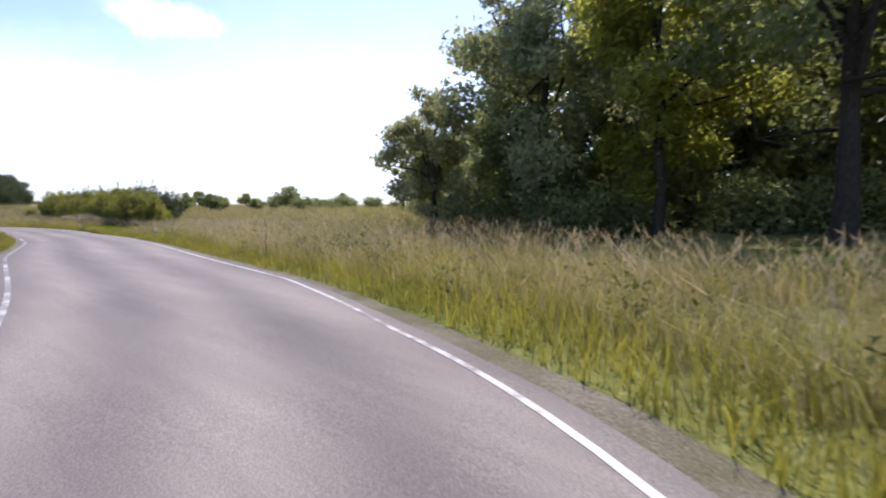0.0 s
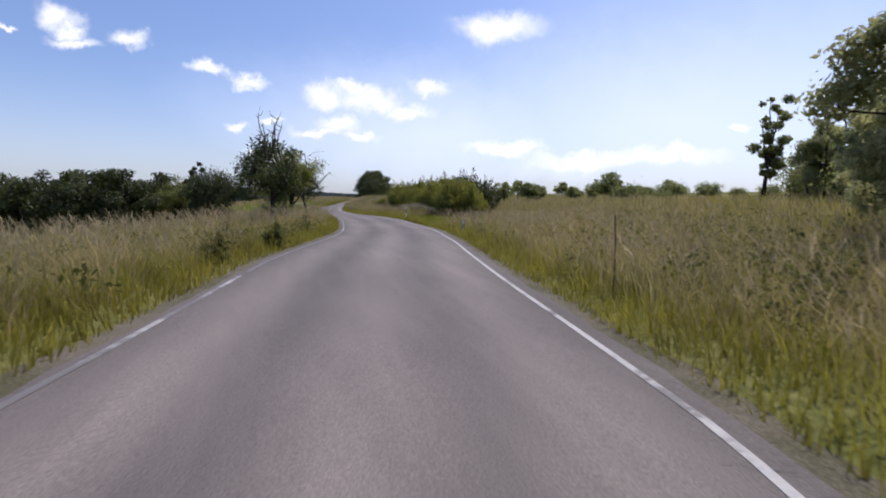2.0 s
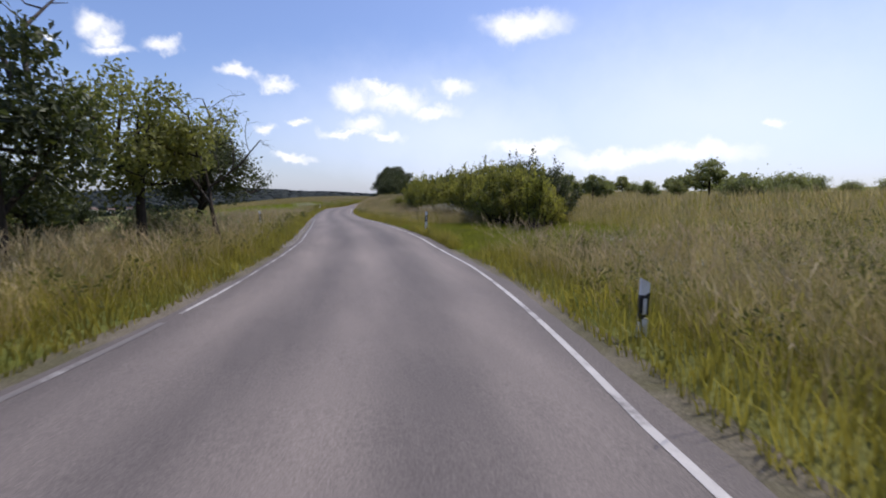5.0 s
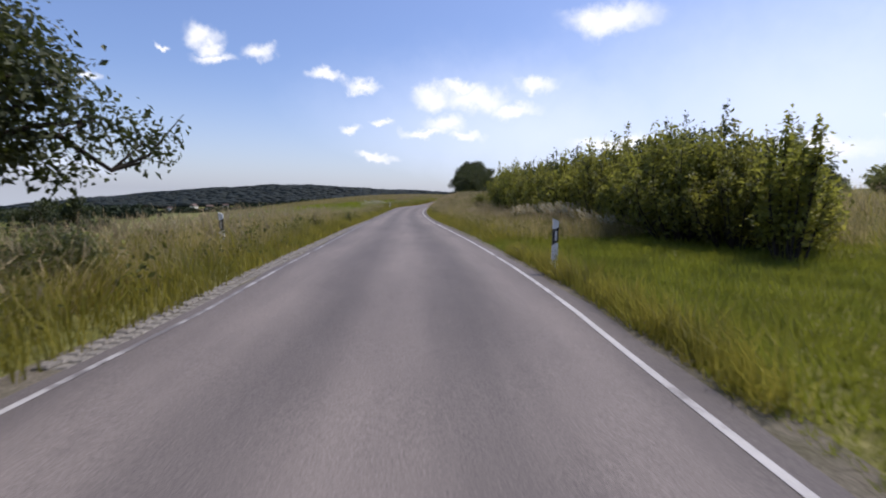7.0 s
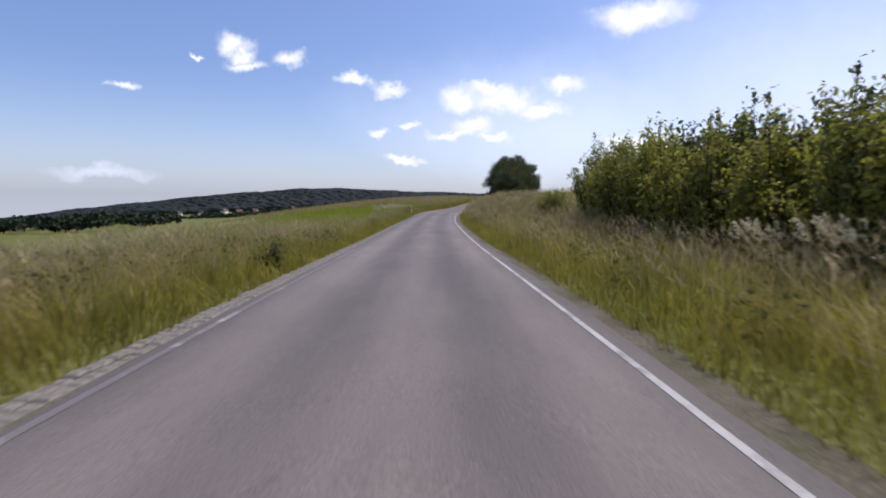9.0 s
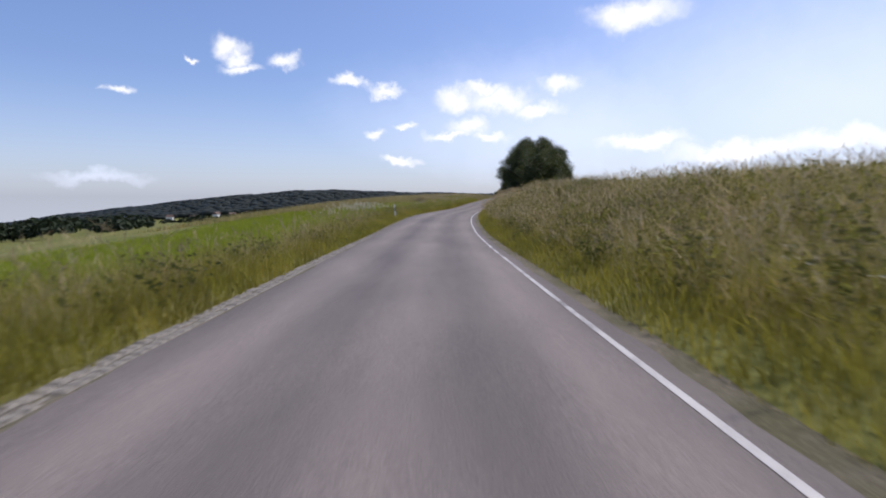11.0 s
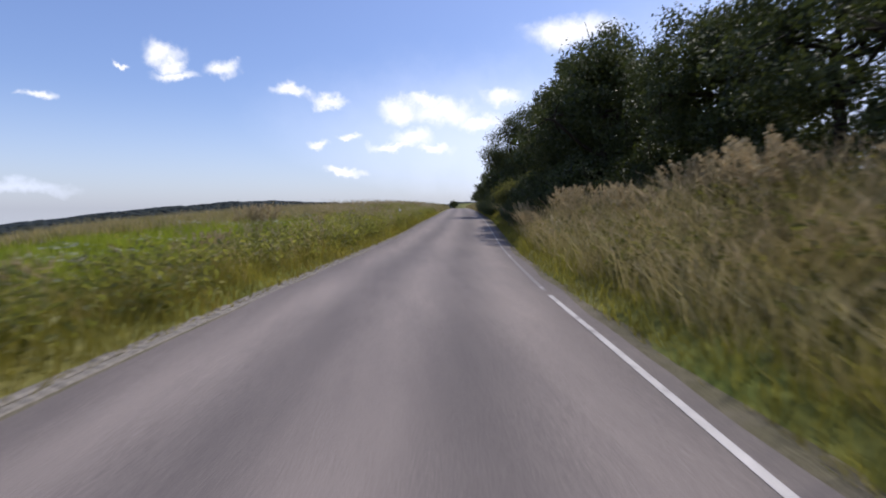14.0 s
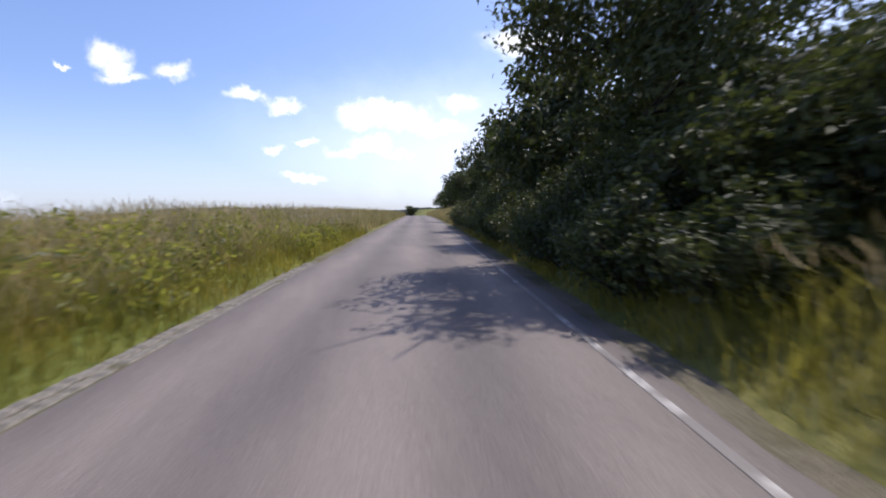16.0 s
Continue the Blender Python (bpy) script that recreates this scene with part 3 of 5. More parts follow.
# ---- trees ----
def tree(name, seed, height, radius, base, trunk_r, n_leaf, leaf, mat, label, clumps=26, lean=(0, 0), dead=0, shape=1.0, category="tree", limbs=9):
    """A tree at the origin: trunk with limbs, and a crown of leaf clumps with gaps. dead: number of bare branches on top."""
    rng = np.random.default_rng(seed)
    top = new(name)
    tagged(top, label, category)
    clumps = int(clumps * 1.55)
    mid = np.array((lean[0], lean[1], (base + height) / 2))
    half = (height - base) / 2
    # clump centres: uneven shell of an egg
    C, R = [], []
    for i in range(clumps):
        u = rng.normal(0, 1, 3)
        u /= np.linalg.norm(u)
        rr = rng.uniform(0.35, 1.04)
        taper = 1.0 - 0.32 * shape * max(u[2] * rr, -0.3)
        c = mid + np.array((u[0] * radius * rr * taper, u[1] * radius * rr * taper, u[2] * half * rr))
        C.append(c)
        R.append(radius * rng.uniform(0.14, 0.31))
    C, R = np.array(C), np.array(R)
    # trunk and limbs
    paths = []
    wob = rng.normal(0, 0.05 * height / 6, (6, 2))
    wob[0] = 0
    spine = np.array([(lean[0] * f + wob[i][0] * f, lean[1] * f + wob[i][1] * f, f * (base + 1.35 * half)) for i, f in enumerate(np.linspace(0, 1, 6))])
    spine[0][2] = -0.25
    paths.append((spine, trunk_r * np.array([1.35, 1.0, 0.86, 0.7, 0.48, 0.22])))
    for i in range(min(clumps, limbs)):
        f = rng.uniform(0.32, 0.85)
        p0 = np.array([np.interp(f, np.linspace(0, 1, 6), spine[:, j]) for j in range(3)])
        p1 = C[i]
        p0[2] = min(p0[2], p1[2] - 0.1 * half)
        m1 = p0 * 0.62 + p1 * 0.38 + rng.normal(0, 0.12 * radius, 3) * (1, 1, 0.4)
        m2 = p0 * 0.25 + p1 * 0.75 + rng.normal(0, 0.12 * radius, 3)
        r0 = trunk_r * rng.uniform(0.32, 0.55)
        paths.append(((p0, m1, m2, p1), r0 * np.array([1, 0.75, 0.5, 0.15])))
        for _ in range(2):
            q = p1 + np.clip(rng.normal(0, 0.24, 3), -0.4, 0.4) * radius
            paths.append(((m2, (m2 + q) / 2 + rng.normal(0, 0.06 * radius, 3), q), r0 * np.array([0.45, 0.3, 0.08])))
    hang("trunk", as_mesh("trunk", *tubes(paths), BARK, True), top, "dark brown bark")
    # leaves: strewn through each clump, fewer inside
    share = R ** 2 / (R ** 2).sum()
    P, O = [], []
    for c, r, s in zip(C, R, share):
        k = max(8, int(n_leaf * s))
        u = rng.normal(0, 1, (k, 3))
        u /= np.linalg.norm(u, axis=1)[:, None]
        rr = r * np.clip(rng.normal(0.82, 0.28, k), 0.1, 1.55)[:, None]
        P.append(c + u * rr * (1, 1, 0.8))
        O.append(u * 0.7 + (c - mid) / (np.linalg.norm(c - mid) + 1e-6) * 0.5)
    P, O = np.concatenate(P), np.concatenate(O)
    hang("crown", as_mesh("crown", *leaves(rng, P, O, leaf, 0.15), mat), top)
    if dead:
        bare = []
        for i in range(dead):
            a = rng.uniform(0, 2 * math.pi)
            p = np.array((lean[0] + rng.normal(0, 0.25), lean[1] + rng.normal(0, 0.25), height - 0.6 * half))
            d = np.array((math.cos(a) * 0.3, math.sin(a) * 0.3, 1.0))
            ln = half * rng.uniform(1.25, 1.7)
            pts = [p]
            for j in range(5):
                d = d / np.linalg.norm(d) + rng.normal(0, 0.2, 3) + np.array((0, 0, 0.12))
                pts.append(pts[-1] + d / np.linalg.norm(d) * ln / 5)
            r0 = trunk_r * 0.36
            bare.append((pts, r0 * np.array([1, 0.85, 0.7, 0.5, 0.32, 0.1])))
            for j in range(2, 5):
                for _ in range(2):
                    q = pts[j] + np.clip(rng.normal(0, 0.28, 3), -0.45, 0.45) * (1, 1, 0.5) + (0, 0, 0.22)
                    w = (pts[j] + q) / 2 + rng.normal(0, 0.08, 3)
                    bare.append(((pts[j], w, q), r0 * np.array([0.45, 0.3, 0.08])))
        hang("bare_branch", as_mesh("bare_branch", *tubes(bare, 5), DEADWOOD, True), top, "bare dead grey branches")
    return top


def bare_tree(name, seed, height, label):
    """A dead tree: a crooked trunk that forks into bare, drooping branches."""
    rng = np.random.default_rng(seed)
    top = tagged(new(name), label, "dead tree")
    trunk, twigs = [], []

    def limb(p, d, ln, r, depth):
        pts = [p]
        for j in range(5):
            d = d / np.linalg.norm(d) + rng.normal(0, 0.27, 3) + np.array((0, 0, 0.05 if depth < 2 else -0.06))
            pts.append(pts[-1] + d / np.linalg.norm(d) * ln / 5)
        (trunk if depth == 0 else twigs).append((pts, r * np.linspace(1, 0.45 if depth < 3 else 0.15, 6)))
        if depth < 3:
            forks = ((-0.45, 0.1, 1.0), (0.75, -0.2, 0.75), (0.2, 0.1, 1.0))
            for j in ((3, 4, 5) if depth == 0 else (1, 2, 3, 4, 5)):
                a = rng.uniform(0, 2 * math.pi)
                out = d / np.linalg.norm(d) * 0.7 + np.array((math.cos(a), math.sin(a), 0.35)) * 0.75
                out = np.array(forks[j - 3]) if depth == 0 else out
                limb(pts[j], out, ln * (0.85 if depth == 0 else rng.uniform(0.36, 0.6)), r * (0.5 if depth else 0.6) * (1.1 - 0.1 * j), depth + 1)

    limb(np.array((0, 0, -0.2)), np.array((0.06, 0.0, 1.0)), height * 0.55, 0.085, 0)
    hang("trunk", as_mesh("trunk", *tubes(trunk, 7), BARK, True), top)
    hang("bare_branch", as_mesh("bare_branch", *tubes(twigs, 5), DEADWOOD, True), top, "bare dead grey branches")
    return top


def shrub(name, seed, height, radius, n_leaf, leaf, mat, label, shoots=14, spike=0.5, category="shrub", bare=0.0):
    """A thicket from the ground up: stems fanning out, leaves along them and round their tips."""
    rng = np.random.default_rng(seed)
    top = tagged(new(name), label, category)
    paths, P, O = [], [], []
    for i in range(shoots):
        a, o = rng.uniform(0, 2 * math.pi), math.sqrt(rng.uniform(0, 1))
        foot = np.array((math.cos(a) * o * radius * 0.55, math.sin(a) * o * radius * 0.55, -0.1))
        tip = np.array((math.cos(a) * o * radius, math.sin(a) * o * radius, height * (1 - 0.42 * o ** 2) * rng.uniform(0.72, 1.05)))
        m = (foot + tip) / 2 + rng.normal(0, 0.1 * radius, 3)
        paths.append(((foot, m, tip), np.array([0.035, 0.024, 0.006])))
        k = n_leaf // shoots
        f = np.clip(bare + (1 - bare) * rng.beta(1.6, 1.1, k), 0.02, 1)[:, None]
        on = foot * (1 - f) ** 2 + m * 2 * f * (1 - f) + tip * f ** 2
        w = radius * (0.34 - 0.26 * f * spike)
        off = rng.normal(0, 1, (k, 3)) * w * (1, 1, 0.8)
        p = on + off
        p[:, 2] = np.abs(p[:, 2])
        P.append(p)
        O.append(off / (np.linalg.norm(off, axis=1)[:, None] + 1e-6) + np.array((math.cos(a), math.sin(a), 0.5)) * 0.5)
    hang("stem", as_mesh("stem", *tubes(paths, 5), BARK, True), top, "thin brown stems from one root")
    hang("foliage", as_mesh("foliage", *leaves(rng, np.concatenate(P), np.concatenate(O), leaf), mat), top)
    return top


def put(ob, x, y, turn=0.0, size=1.0, sink=0.0):
    """Stand a thing on the ground."""
    z = land([x], [y])[0] - sink
    ob.matrix_basis = pose(x, y, z, 0, 0, turn) @ Matrix.Diagonal((size, size, size, 1))
    return ob


def again(ob, x, y, turn=0.0, size=1.0, sink=0.0, label="", tall=1.0):
    z = land([x], [y])[0] - sink
    m = pose(x, y, z, 0, 0, turn) @ Matrix.Diagonal((size, size, size * tall, 1))
    keep = ob.scale.copy()
    ob.scale = (1, 1, 1)
    c = copy_thing(ob, m)
    ob.scale = keep
    if label:
        tagged(c, label)
    return c


# wood on the right of the bend
t_small = put(tree("tree", 11, 6.3, 1.9, 0.4, 0.10, 17000, 0.07, LEAF_GREY, "young broadleaf tree with leaves down to the grass", 30), 7.4, -21.5)
put(tree("tree", 12, 12.5, 3.6, 0.8, 0.24, 22000, 0.115, LEAF_GREY, "tall dense dark green broadleaf tree at a wood's edge", 44), 10.6, -24.6)
t_light = put(tree("tree", 13, 11.5, 2.9, 0.9, 0.16, 14000, 0.12, LEAF_LIGHT, "tall tree with sunlit yellow-green leaves", 34), 9.6, -29.6)
t_trunk = put(tree("tree", 14, 12.5, 4.4, 3.0, 0.24, 19000, 0.12, LEAF_MID, "tall dark tree with a bare lower trunk in long grass", 36, limbs=14), 8.3, -34.6)
t_back = put(tree("tree", 16, 12.0, 3.6, 0.6, 0.22, 8000, 0.19, LEAF_MID, "tall dark tree deep in the wood", 44), 24.0, -36.0)
for x, y, turn, size in ((18.5, -23.5, 40, 1.1), (16.5, -30.5, 130, 1.0), (14.5, -36.5, 200, 0.95), (20.5, -33.5, 20, 1.05), (14.0, -21.0, 260, 0.8), (22.0, -27.5, 310, 1.1)):
    again(t_back, x, y, turn, size)
again(t_trunk, 12.5, -40.0, 90, 0.95)
again(t_small, 9.2, -20.0, 120, 0.8)
again(t_small, 12.0, -17.5, 210, 0.7)
u_shrub = put(shrub("shrub", 15, 2.2, 1.5, 3600, 0.09, LEAF_MID, "low green shrub under the trees", 16), 9.0, -26.6)
for x, y, turn, size in ((10.3, -28.0, 50, 0.9), (11.5, -31.5, 100, 1.0), (10.8, -33.2, 160, 0.85), (8.2, -23.0, 220, 0.8), (12.2, -35.0, 290, 0.9), (13.0, -26.0, 20, 1.2)):
    again(u_shrub, x, y, turn, size)
for x, y, turn, size in ((15.5, -27.0, 0, 1.7), (17.0, -33.5, 70, 1.8), (15.0, -39.0, 140, 1.6), (20.0, -25.0, 200, 1.8), (14.2, -23.0, 250, 1.4), (21.5, -30.5, 30, 1.9), (18.5, -37.5, 300, 1.8), (11.0, -20.5, 110, 1.1)):
    again(u_shrub, x, y, turn, size)

# trees and shrubs across the field on the right
put(tree("tree", 21, 10.2, 1.7, 1.2, 0.2, 6000, 0.12, LEAF_MID, "slender ivy-clad tree with an uneven crown", 20, lean=(0.7, 0.0), limbs=16, shape=-1.3), 36.0, 10.5)
f_shrub = put(shrub("shrub", 22, 4.6, 2.6, 6500, 0.11, LEAF_MID, "broad green shrub at the far edge of the meadow", 22), 39.5, 9.0)
for x, y, turn, size in ((33.5, -1.5, 0, 1.1), (29.5, -5.0, 120, 1.1), (37.0, 5.0, 60, 1.1), (26.0, -10.0, 200, 1.2), (22.5, -14.0, 300, 1.1)):
    again(f_shrub, x, y, turn, size)
again(t_light, 40.5, 8.0, 60, 0.66, label="sunlit yellow-green tree at the far edge of the meadow")
again(t_back, 35.0, 0.0, 70, 0.75)
again(t_back, 29.0, -7.0, 170, 0.85)
again(t_small, 31.0, 0.5, 20, 1.0)
again(t_small, 26.5, -6.5, 200, 1.1)
m_shrub = put(shrub("shrub", 23, 2.4, 1.7, 3000, 0.11, LEAF_MID, "round green shrub standing alone in the meadow", 18), 31.0, 24.3)
again(m_shrub, 43.0, 32.4, 80, 1.15)
again(m_shrub, 37.5, 26.5, 180, 0.6)
for i in range(6):
    again(m_shrub, 56 + 4.2 * i, 55 - 2.6 * i, 71 * i, 0.85 + 0.2 * (i % 3))
orchard = put(tree("fruit_tree", 24, 3.8, 2.0, 1.1, 0.12, 3600, 0.12, LEAF_MID, "small round-crowned orchard tree in the meadow", 22, category="fruit tree"), 32.9, 30.6)
for x, y, turn, size in ((33.4, 35.5, 70, 0.7), (31.8, 38.7, 140, 0.6), (26.0, 37.0, 30, 0.6), (23.2, 34.5, 200, 0.75), (29.0, 44.0, 250, 0.7), (20.5, 36.0, 310, 0.8), (38.0, 34.0, 10, 0.6), (44.0, 40.0, 100, 0.6)):
    again(orchard, x, y, turn, size)
for i in range(16):
    x, y = 20 + i * 3.6, 52 + i * 1.4 + (i % 3) * 2.0
    again((m_shrub, orchard)[i % 3 == 0], x, y, 57 * i, 0.55 + 0.11 * (i % 4))

# old fruit trees on the left
put(tree("fruit_tree", 31, 4.2, 1.8, 0.9, 0.13, 6000, 0.065, LEAF_DARK, "old fruit tree with bare dead branches at its top", 22, dead=5, category="fruit tree"), -6.1, -3.2)
t_leafy = put(tree("fruit_tree", 32, 5.5, 2.5, 1.5, 0.15, 9000, 0.072, LEAF_ORCHARD, "leafy old fruit tree with a forked trunk", 30, category="fruit tree", limbs=12), -5.75, 1.6, 0, 0.84)
t_apple = put(tree("fruit_tree", 33, 3.5, 2.2, 1.45, 0.14, 12000, 0.05, LEAF_DARK, "wide low fruit tree with dense dark foliage", 22, lean=(0.5, 0.0), category="fruit tree", limbs=12), -5.8, 6.5)
put(bare_tree("dead_tree", 36, 4.6, "dead bare grey tree among the fruit trees"), -4.35, 3.9, 0, 1.05)
again(t_apple, -9.3, 0.5, 90, 0.85, label="small dark fruit tree in the meadow")
again(t_leafy, -12.2, 6.5, 130, 0.62)
again(t_apple, -14.6, 8.5, 200, 0.75)
dark_a = put(tree("fruit_tree", 35, 3.9, 1.7, 0.5, 0.11, 7000, 0.07, LEAF_DARK, "dark green fruit tree at the edge of the slope", 26, category="fruit tree"), -15.0, 6.0, 0, 1.12)
put(tree("tree", 34, 4.7, 0.6, 0.6, 0.08, 3200, 0.075, LEAF_DARK, "thin columnar tree with a nodding top", 30, lean=(0.15, 0), shape=0.4), -10.5, 1.9, 0, 0.86)
for x, y, turn, size in ((-16.2, 7.5, 10, 1.2), (-19.6, 10.0, 90, 1.35), (-14.2, 9.8, 160, 1.15), (-23.0, 10.5, 220, 1.4), (-10.2, 5.5, 280, 0.72), (-18.5, 14.0, 330, 1.35), (-17.9, 6.5, 200, 1.2), (-21.3, 8.2, 40, 1.25), (-12.6, 7.6, 100, 0.85)):
    again(dark_a, x, y, turn, size, sink=0.1, label="dark green fruit tree at the edge of the slope")
for x, y, turn, size in ((-5.2, 7.9, 0, 0.4), (-5.4, 4.6, 90, 0.5), (-6.6, 5.2, 200, 0.6), (-5.9, 2.2, 150, 0.36)):
    again(m_shrub, x, y, turn, size, label="small dark shrub at the foot of the fruit trees")
again(dark_a, -19.5, 31.0, 50, 0.9)
again(dark_a, -23.5, 34.0, 150, 1.0)

# thicket on the right
def shoot_bush(name, seed, height, radius, shoots, per, leaf, mat, label, lean=0.0, spread=0.27):
    """A bush of many upright shoots from one foot, each a slim plume of leaves, bare and dark below."""
    rng = np.random.default_rng(seed)
    top = tagged(new(name), label, "shrub")
    paths, P, O = [], [], []
    for i in range(shoots):
        a, o = rng.uniform(0, 2 * math.pi), math.sqrt(rng.uniform(0, 1))
        out = np.array((math.cos(a), math.sin(a), 0))
        foot = out * o * radius * 0.35 + (0, 0, -0.1)
        high = height * (1 - 0.5 * o ** 2.2) * rng.uniform(0.7, 1.08)
        tip = out * o * radius * rng.uniform(0.85, 1.1) + (lean * high, 0, high)
        m = (foot + tip) / 2 + out * radius * 0.12 + rng.normal(0, 0.05, 3)
        paths.append(((foot, m, tip), np.array([0.03, 0.02, 0.005])))
        f = np.clip(0.22 + 0.8 * rng.beta(1.5, 1.15, per), 0.1, 1.03)[:, None]
        on = foot * (1 - f) ** 2 + m * 2 * f * (1 - f) + tip * f ** 2
        off = rng.normal(0, 1, (per, 3)) * spread * (1.25 - 0.95 * f) * rng.uniform(0.8, 1.25)
        P.append(on + off)
        O.append(off * 3 + out * 0.35 + (0, 0, 0.25))
        # side twigs
        for _ in range(6):
            g = rng.uniform(0.25, 0.85)
            q0 = foot * (1 - g) ** 2 + m * 2 * g * (1 - g) + tip * g ** 2
            b = rng.uniform(0, 2 * math.pi)
            q1 = q0 + np.array((math.cos(b) * 0.42, math.sin(b) * 0.42, 0.22)) * rng.uniform(0.6, 1.3)
            paths.append(((q0, (q0 + q1) / 2, q1), np.array([0.012, 0.008, 0.003])))
            k = per // 9
            h = rng.uniform(0.2, 1.1, k)[:, None]
            o2 = rng.normal(0, 1, (k, 3)) * 0.09
            P.append(q0 * (1 - h) + q1 * h + o2)
            O.append(o2 * 4 + (0, 0, 0.3))
    P, O = np.concatenate(P), np.concatenate(O)
    P[:, 2] = np.abs(P[:, 2])
    hang("stem", as_mesh("stem", *tubes(paths, 4), BARK, True), top, "thin brown stems from one root")
    hang("foliage", as_mesh("foliage", *leaves(rng, P, O, leaf), mat), top)
    return top


thick = put(shoot_bush("shrub", 41, 3.3, 1.75, 40, 135, 0.064, LEAF_BUSH, "dense leafy thicket bush above the grass verge"), 7.7, 14.6)
thick_b = put(shoot_bush("shrub", 43, 3.1, 1.6, 34, 135, 0.064, LEAF_OLIVE, "yellow-green leafy bush in the thicket"), 7.9, 17.4)
thick_c = put(shoot_bush("shrub", 44, 3.5, 1.5, 38, 130, 0.055, LEAF_BUSH, "dark green bush with upright shoots in the thicket", spread=0.2), 8.1, 12.6, 0, 0.86)
whip = put(shoot_bush("shrub", 42, 3.0, 0.62, 13, 150, 0.05, LEAF_OLIVE, "upright bush with tall whip-like shoots", 0.03, 0.13), 7.75, 10.3, 0, 1.1)
thick_back = put(shoot_bush("shrub", 45, 3.7, 1.9, 44, 90, 0.075, LEAF_DARK, "dark leafy bush at the back of the thicket"), 10.2, 14.4, 0, 0.9)
again(whip, 8.4, 11.2, 140, 1.02)
again(whip, 8.3, 13.4, 40, 1.12)
again(thick_b, 8.7, 11.8, 200, 0.72)
rng_t = np.random.default_rng(9)
for i in range(13):
    y = 16.2 + i * 1.95
    x = 8.0 - 0.05 * (y - 11.0) + rng_t.uniform(-0.5, 0.45)
    again((thick, thick_b, thick_c, thick_b, thick_b)[i % 5], x, y, rng_t.uniform(0, 360), rng_t.uniform(0.84, 1.12), tall=rng_t.uniform(0.98, 1.12) + min(0.025 * i, 0.13))
    again(thick_back, x + 2.0 + rng_t.uniform(-0.4, 0.4), y + 0.9, rng_t.uniform(0, 360), rng_t.uniform(0.9, 1.12))
    if i % 3 == 1:
        again(whip, x + rng_t.uniform(-0.3, 0.7), y + 0.7, rng_t.uniform(0, 360), rng_t.uniform(1.1, 1.3))
again(thick, 5.7, 44.4, 200, 0.5)

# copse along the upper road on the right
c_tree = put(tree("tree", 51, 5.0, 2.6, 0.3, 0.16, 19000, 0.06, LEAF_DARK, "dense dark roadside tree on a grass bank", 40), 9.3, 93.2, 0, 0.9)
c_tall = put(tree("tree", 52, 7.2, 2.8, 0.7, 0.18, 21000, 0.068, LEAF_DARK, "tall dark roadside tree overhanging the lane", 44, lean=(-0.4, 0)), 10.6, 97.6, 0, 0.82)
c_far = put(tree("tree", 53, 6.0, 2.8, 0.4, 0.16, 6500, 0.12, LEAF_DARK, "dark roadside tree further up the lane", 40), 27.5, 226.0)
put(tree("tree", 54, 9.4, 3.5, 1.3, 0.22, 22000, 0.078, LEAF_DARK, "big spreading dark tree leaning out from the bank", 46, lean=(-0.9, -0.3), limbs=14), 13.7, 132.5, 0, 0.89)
put(tree("tree", 56, 9.0, 2.7, 3.0, 0.17, 7000, 0.075, LEAF_DARK, "thinly leaved tree with sky showing through its crown", 22, lean=(-0.4, 0), limbs=16), 14.9, 125.8, 0, 0.9)
# front row, then the rows behind that close the copse
for x, y, turn, size in ((10.9, 101.6, 200, 0.88), (10.7, 109.6, 310, 1.08), (11.3, 114.4, 60, 1.05), (11.5, 117.2, 150, 1.12), (13.4, 119.4, 40, 1.1),
                         (12.4, 104.6, 10, 0.92), (13.3, 112.6, 340, 1.1), (14.2, 116.4, 190, 1.1)):
    again(c_tall, x, y, turn, size)
for x, y, turn, size in ((14.4, 113.6, 200, 1.0), (15.4, 118.0, 260, 1.1),
                         (15.8, 135.8, 280, 1.0), (13.9, 139.5, 70, 0.95), (15.8, 144.0, 20, 1.0), (15.2, 150.0, 280, 0.9), (17.2, 158.0, 70, 0.8), (17.9, 168.0, 140, 0.9), (20.6, 180.0, 230, 0.85), (22.6, 194.0, 330, 1.0), (25.0, 210.0, 45, 0.9)):
    again(c_far, x, y, turn, size)
# undergrowth takes the darkest leaves: the canopy's shade is put into their colour
bank_shrub = put(shoot_bush("shrub", 55, 2.1, 1.5, 30, 110, 0.06, LEAF_DARK, "leafy undergrowth on the roadside bank, its leaves darkened as shade"), 8.9, 103.6, 0, 0.8)
bank_light = put(shoot_bush("shrub", 57, 1.7, 1.25, 32, 110, 0.05, WEED, "sunlit olive-green bush on the roadside bank", -0.12), 9.9, 121.6, 0, 1.05)
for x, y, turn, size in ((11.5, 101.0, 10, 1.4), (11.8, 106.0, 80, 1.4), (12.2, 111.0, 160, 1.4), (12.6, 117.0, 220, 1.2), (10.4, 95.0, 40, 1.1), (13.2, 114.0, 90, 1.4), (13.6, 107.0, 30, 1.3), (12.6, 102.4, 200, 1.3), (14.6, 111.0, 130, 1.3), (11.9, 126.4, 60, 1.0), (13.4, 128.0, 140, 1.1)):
    again(bank_shrub, x, y, turn, size, label="leafy undergrowth below the roadside trees, its leaves darkened as shade")
for x, y, turn, size in ((10.0, 123.0, 70, 1.25), (11.4, 120.9, 160, 1.2), (10.4, 123.7, 230, 1.1), (12.2, 122.8, 300, 1.3), (14.6, 121.8, 110, 1.2)):
    again(bank_light, x, y, turn, size)
bramble = put(shoot_bush("shrub", 58, 1.5, 1.2, 30, 100, 0.05, WEED, "brownish tangled bramble bush on the roadside bank", -0.1), 8.4, 88.2)
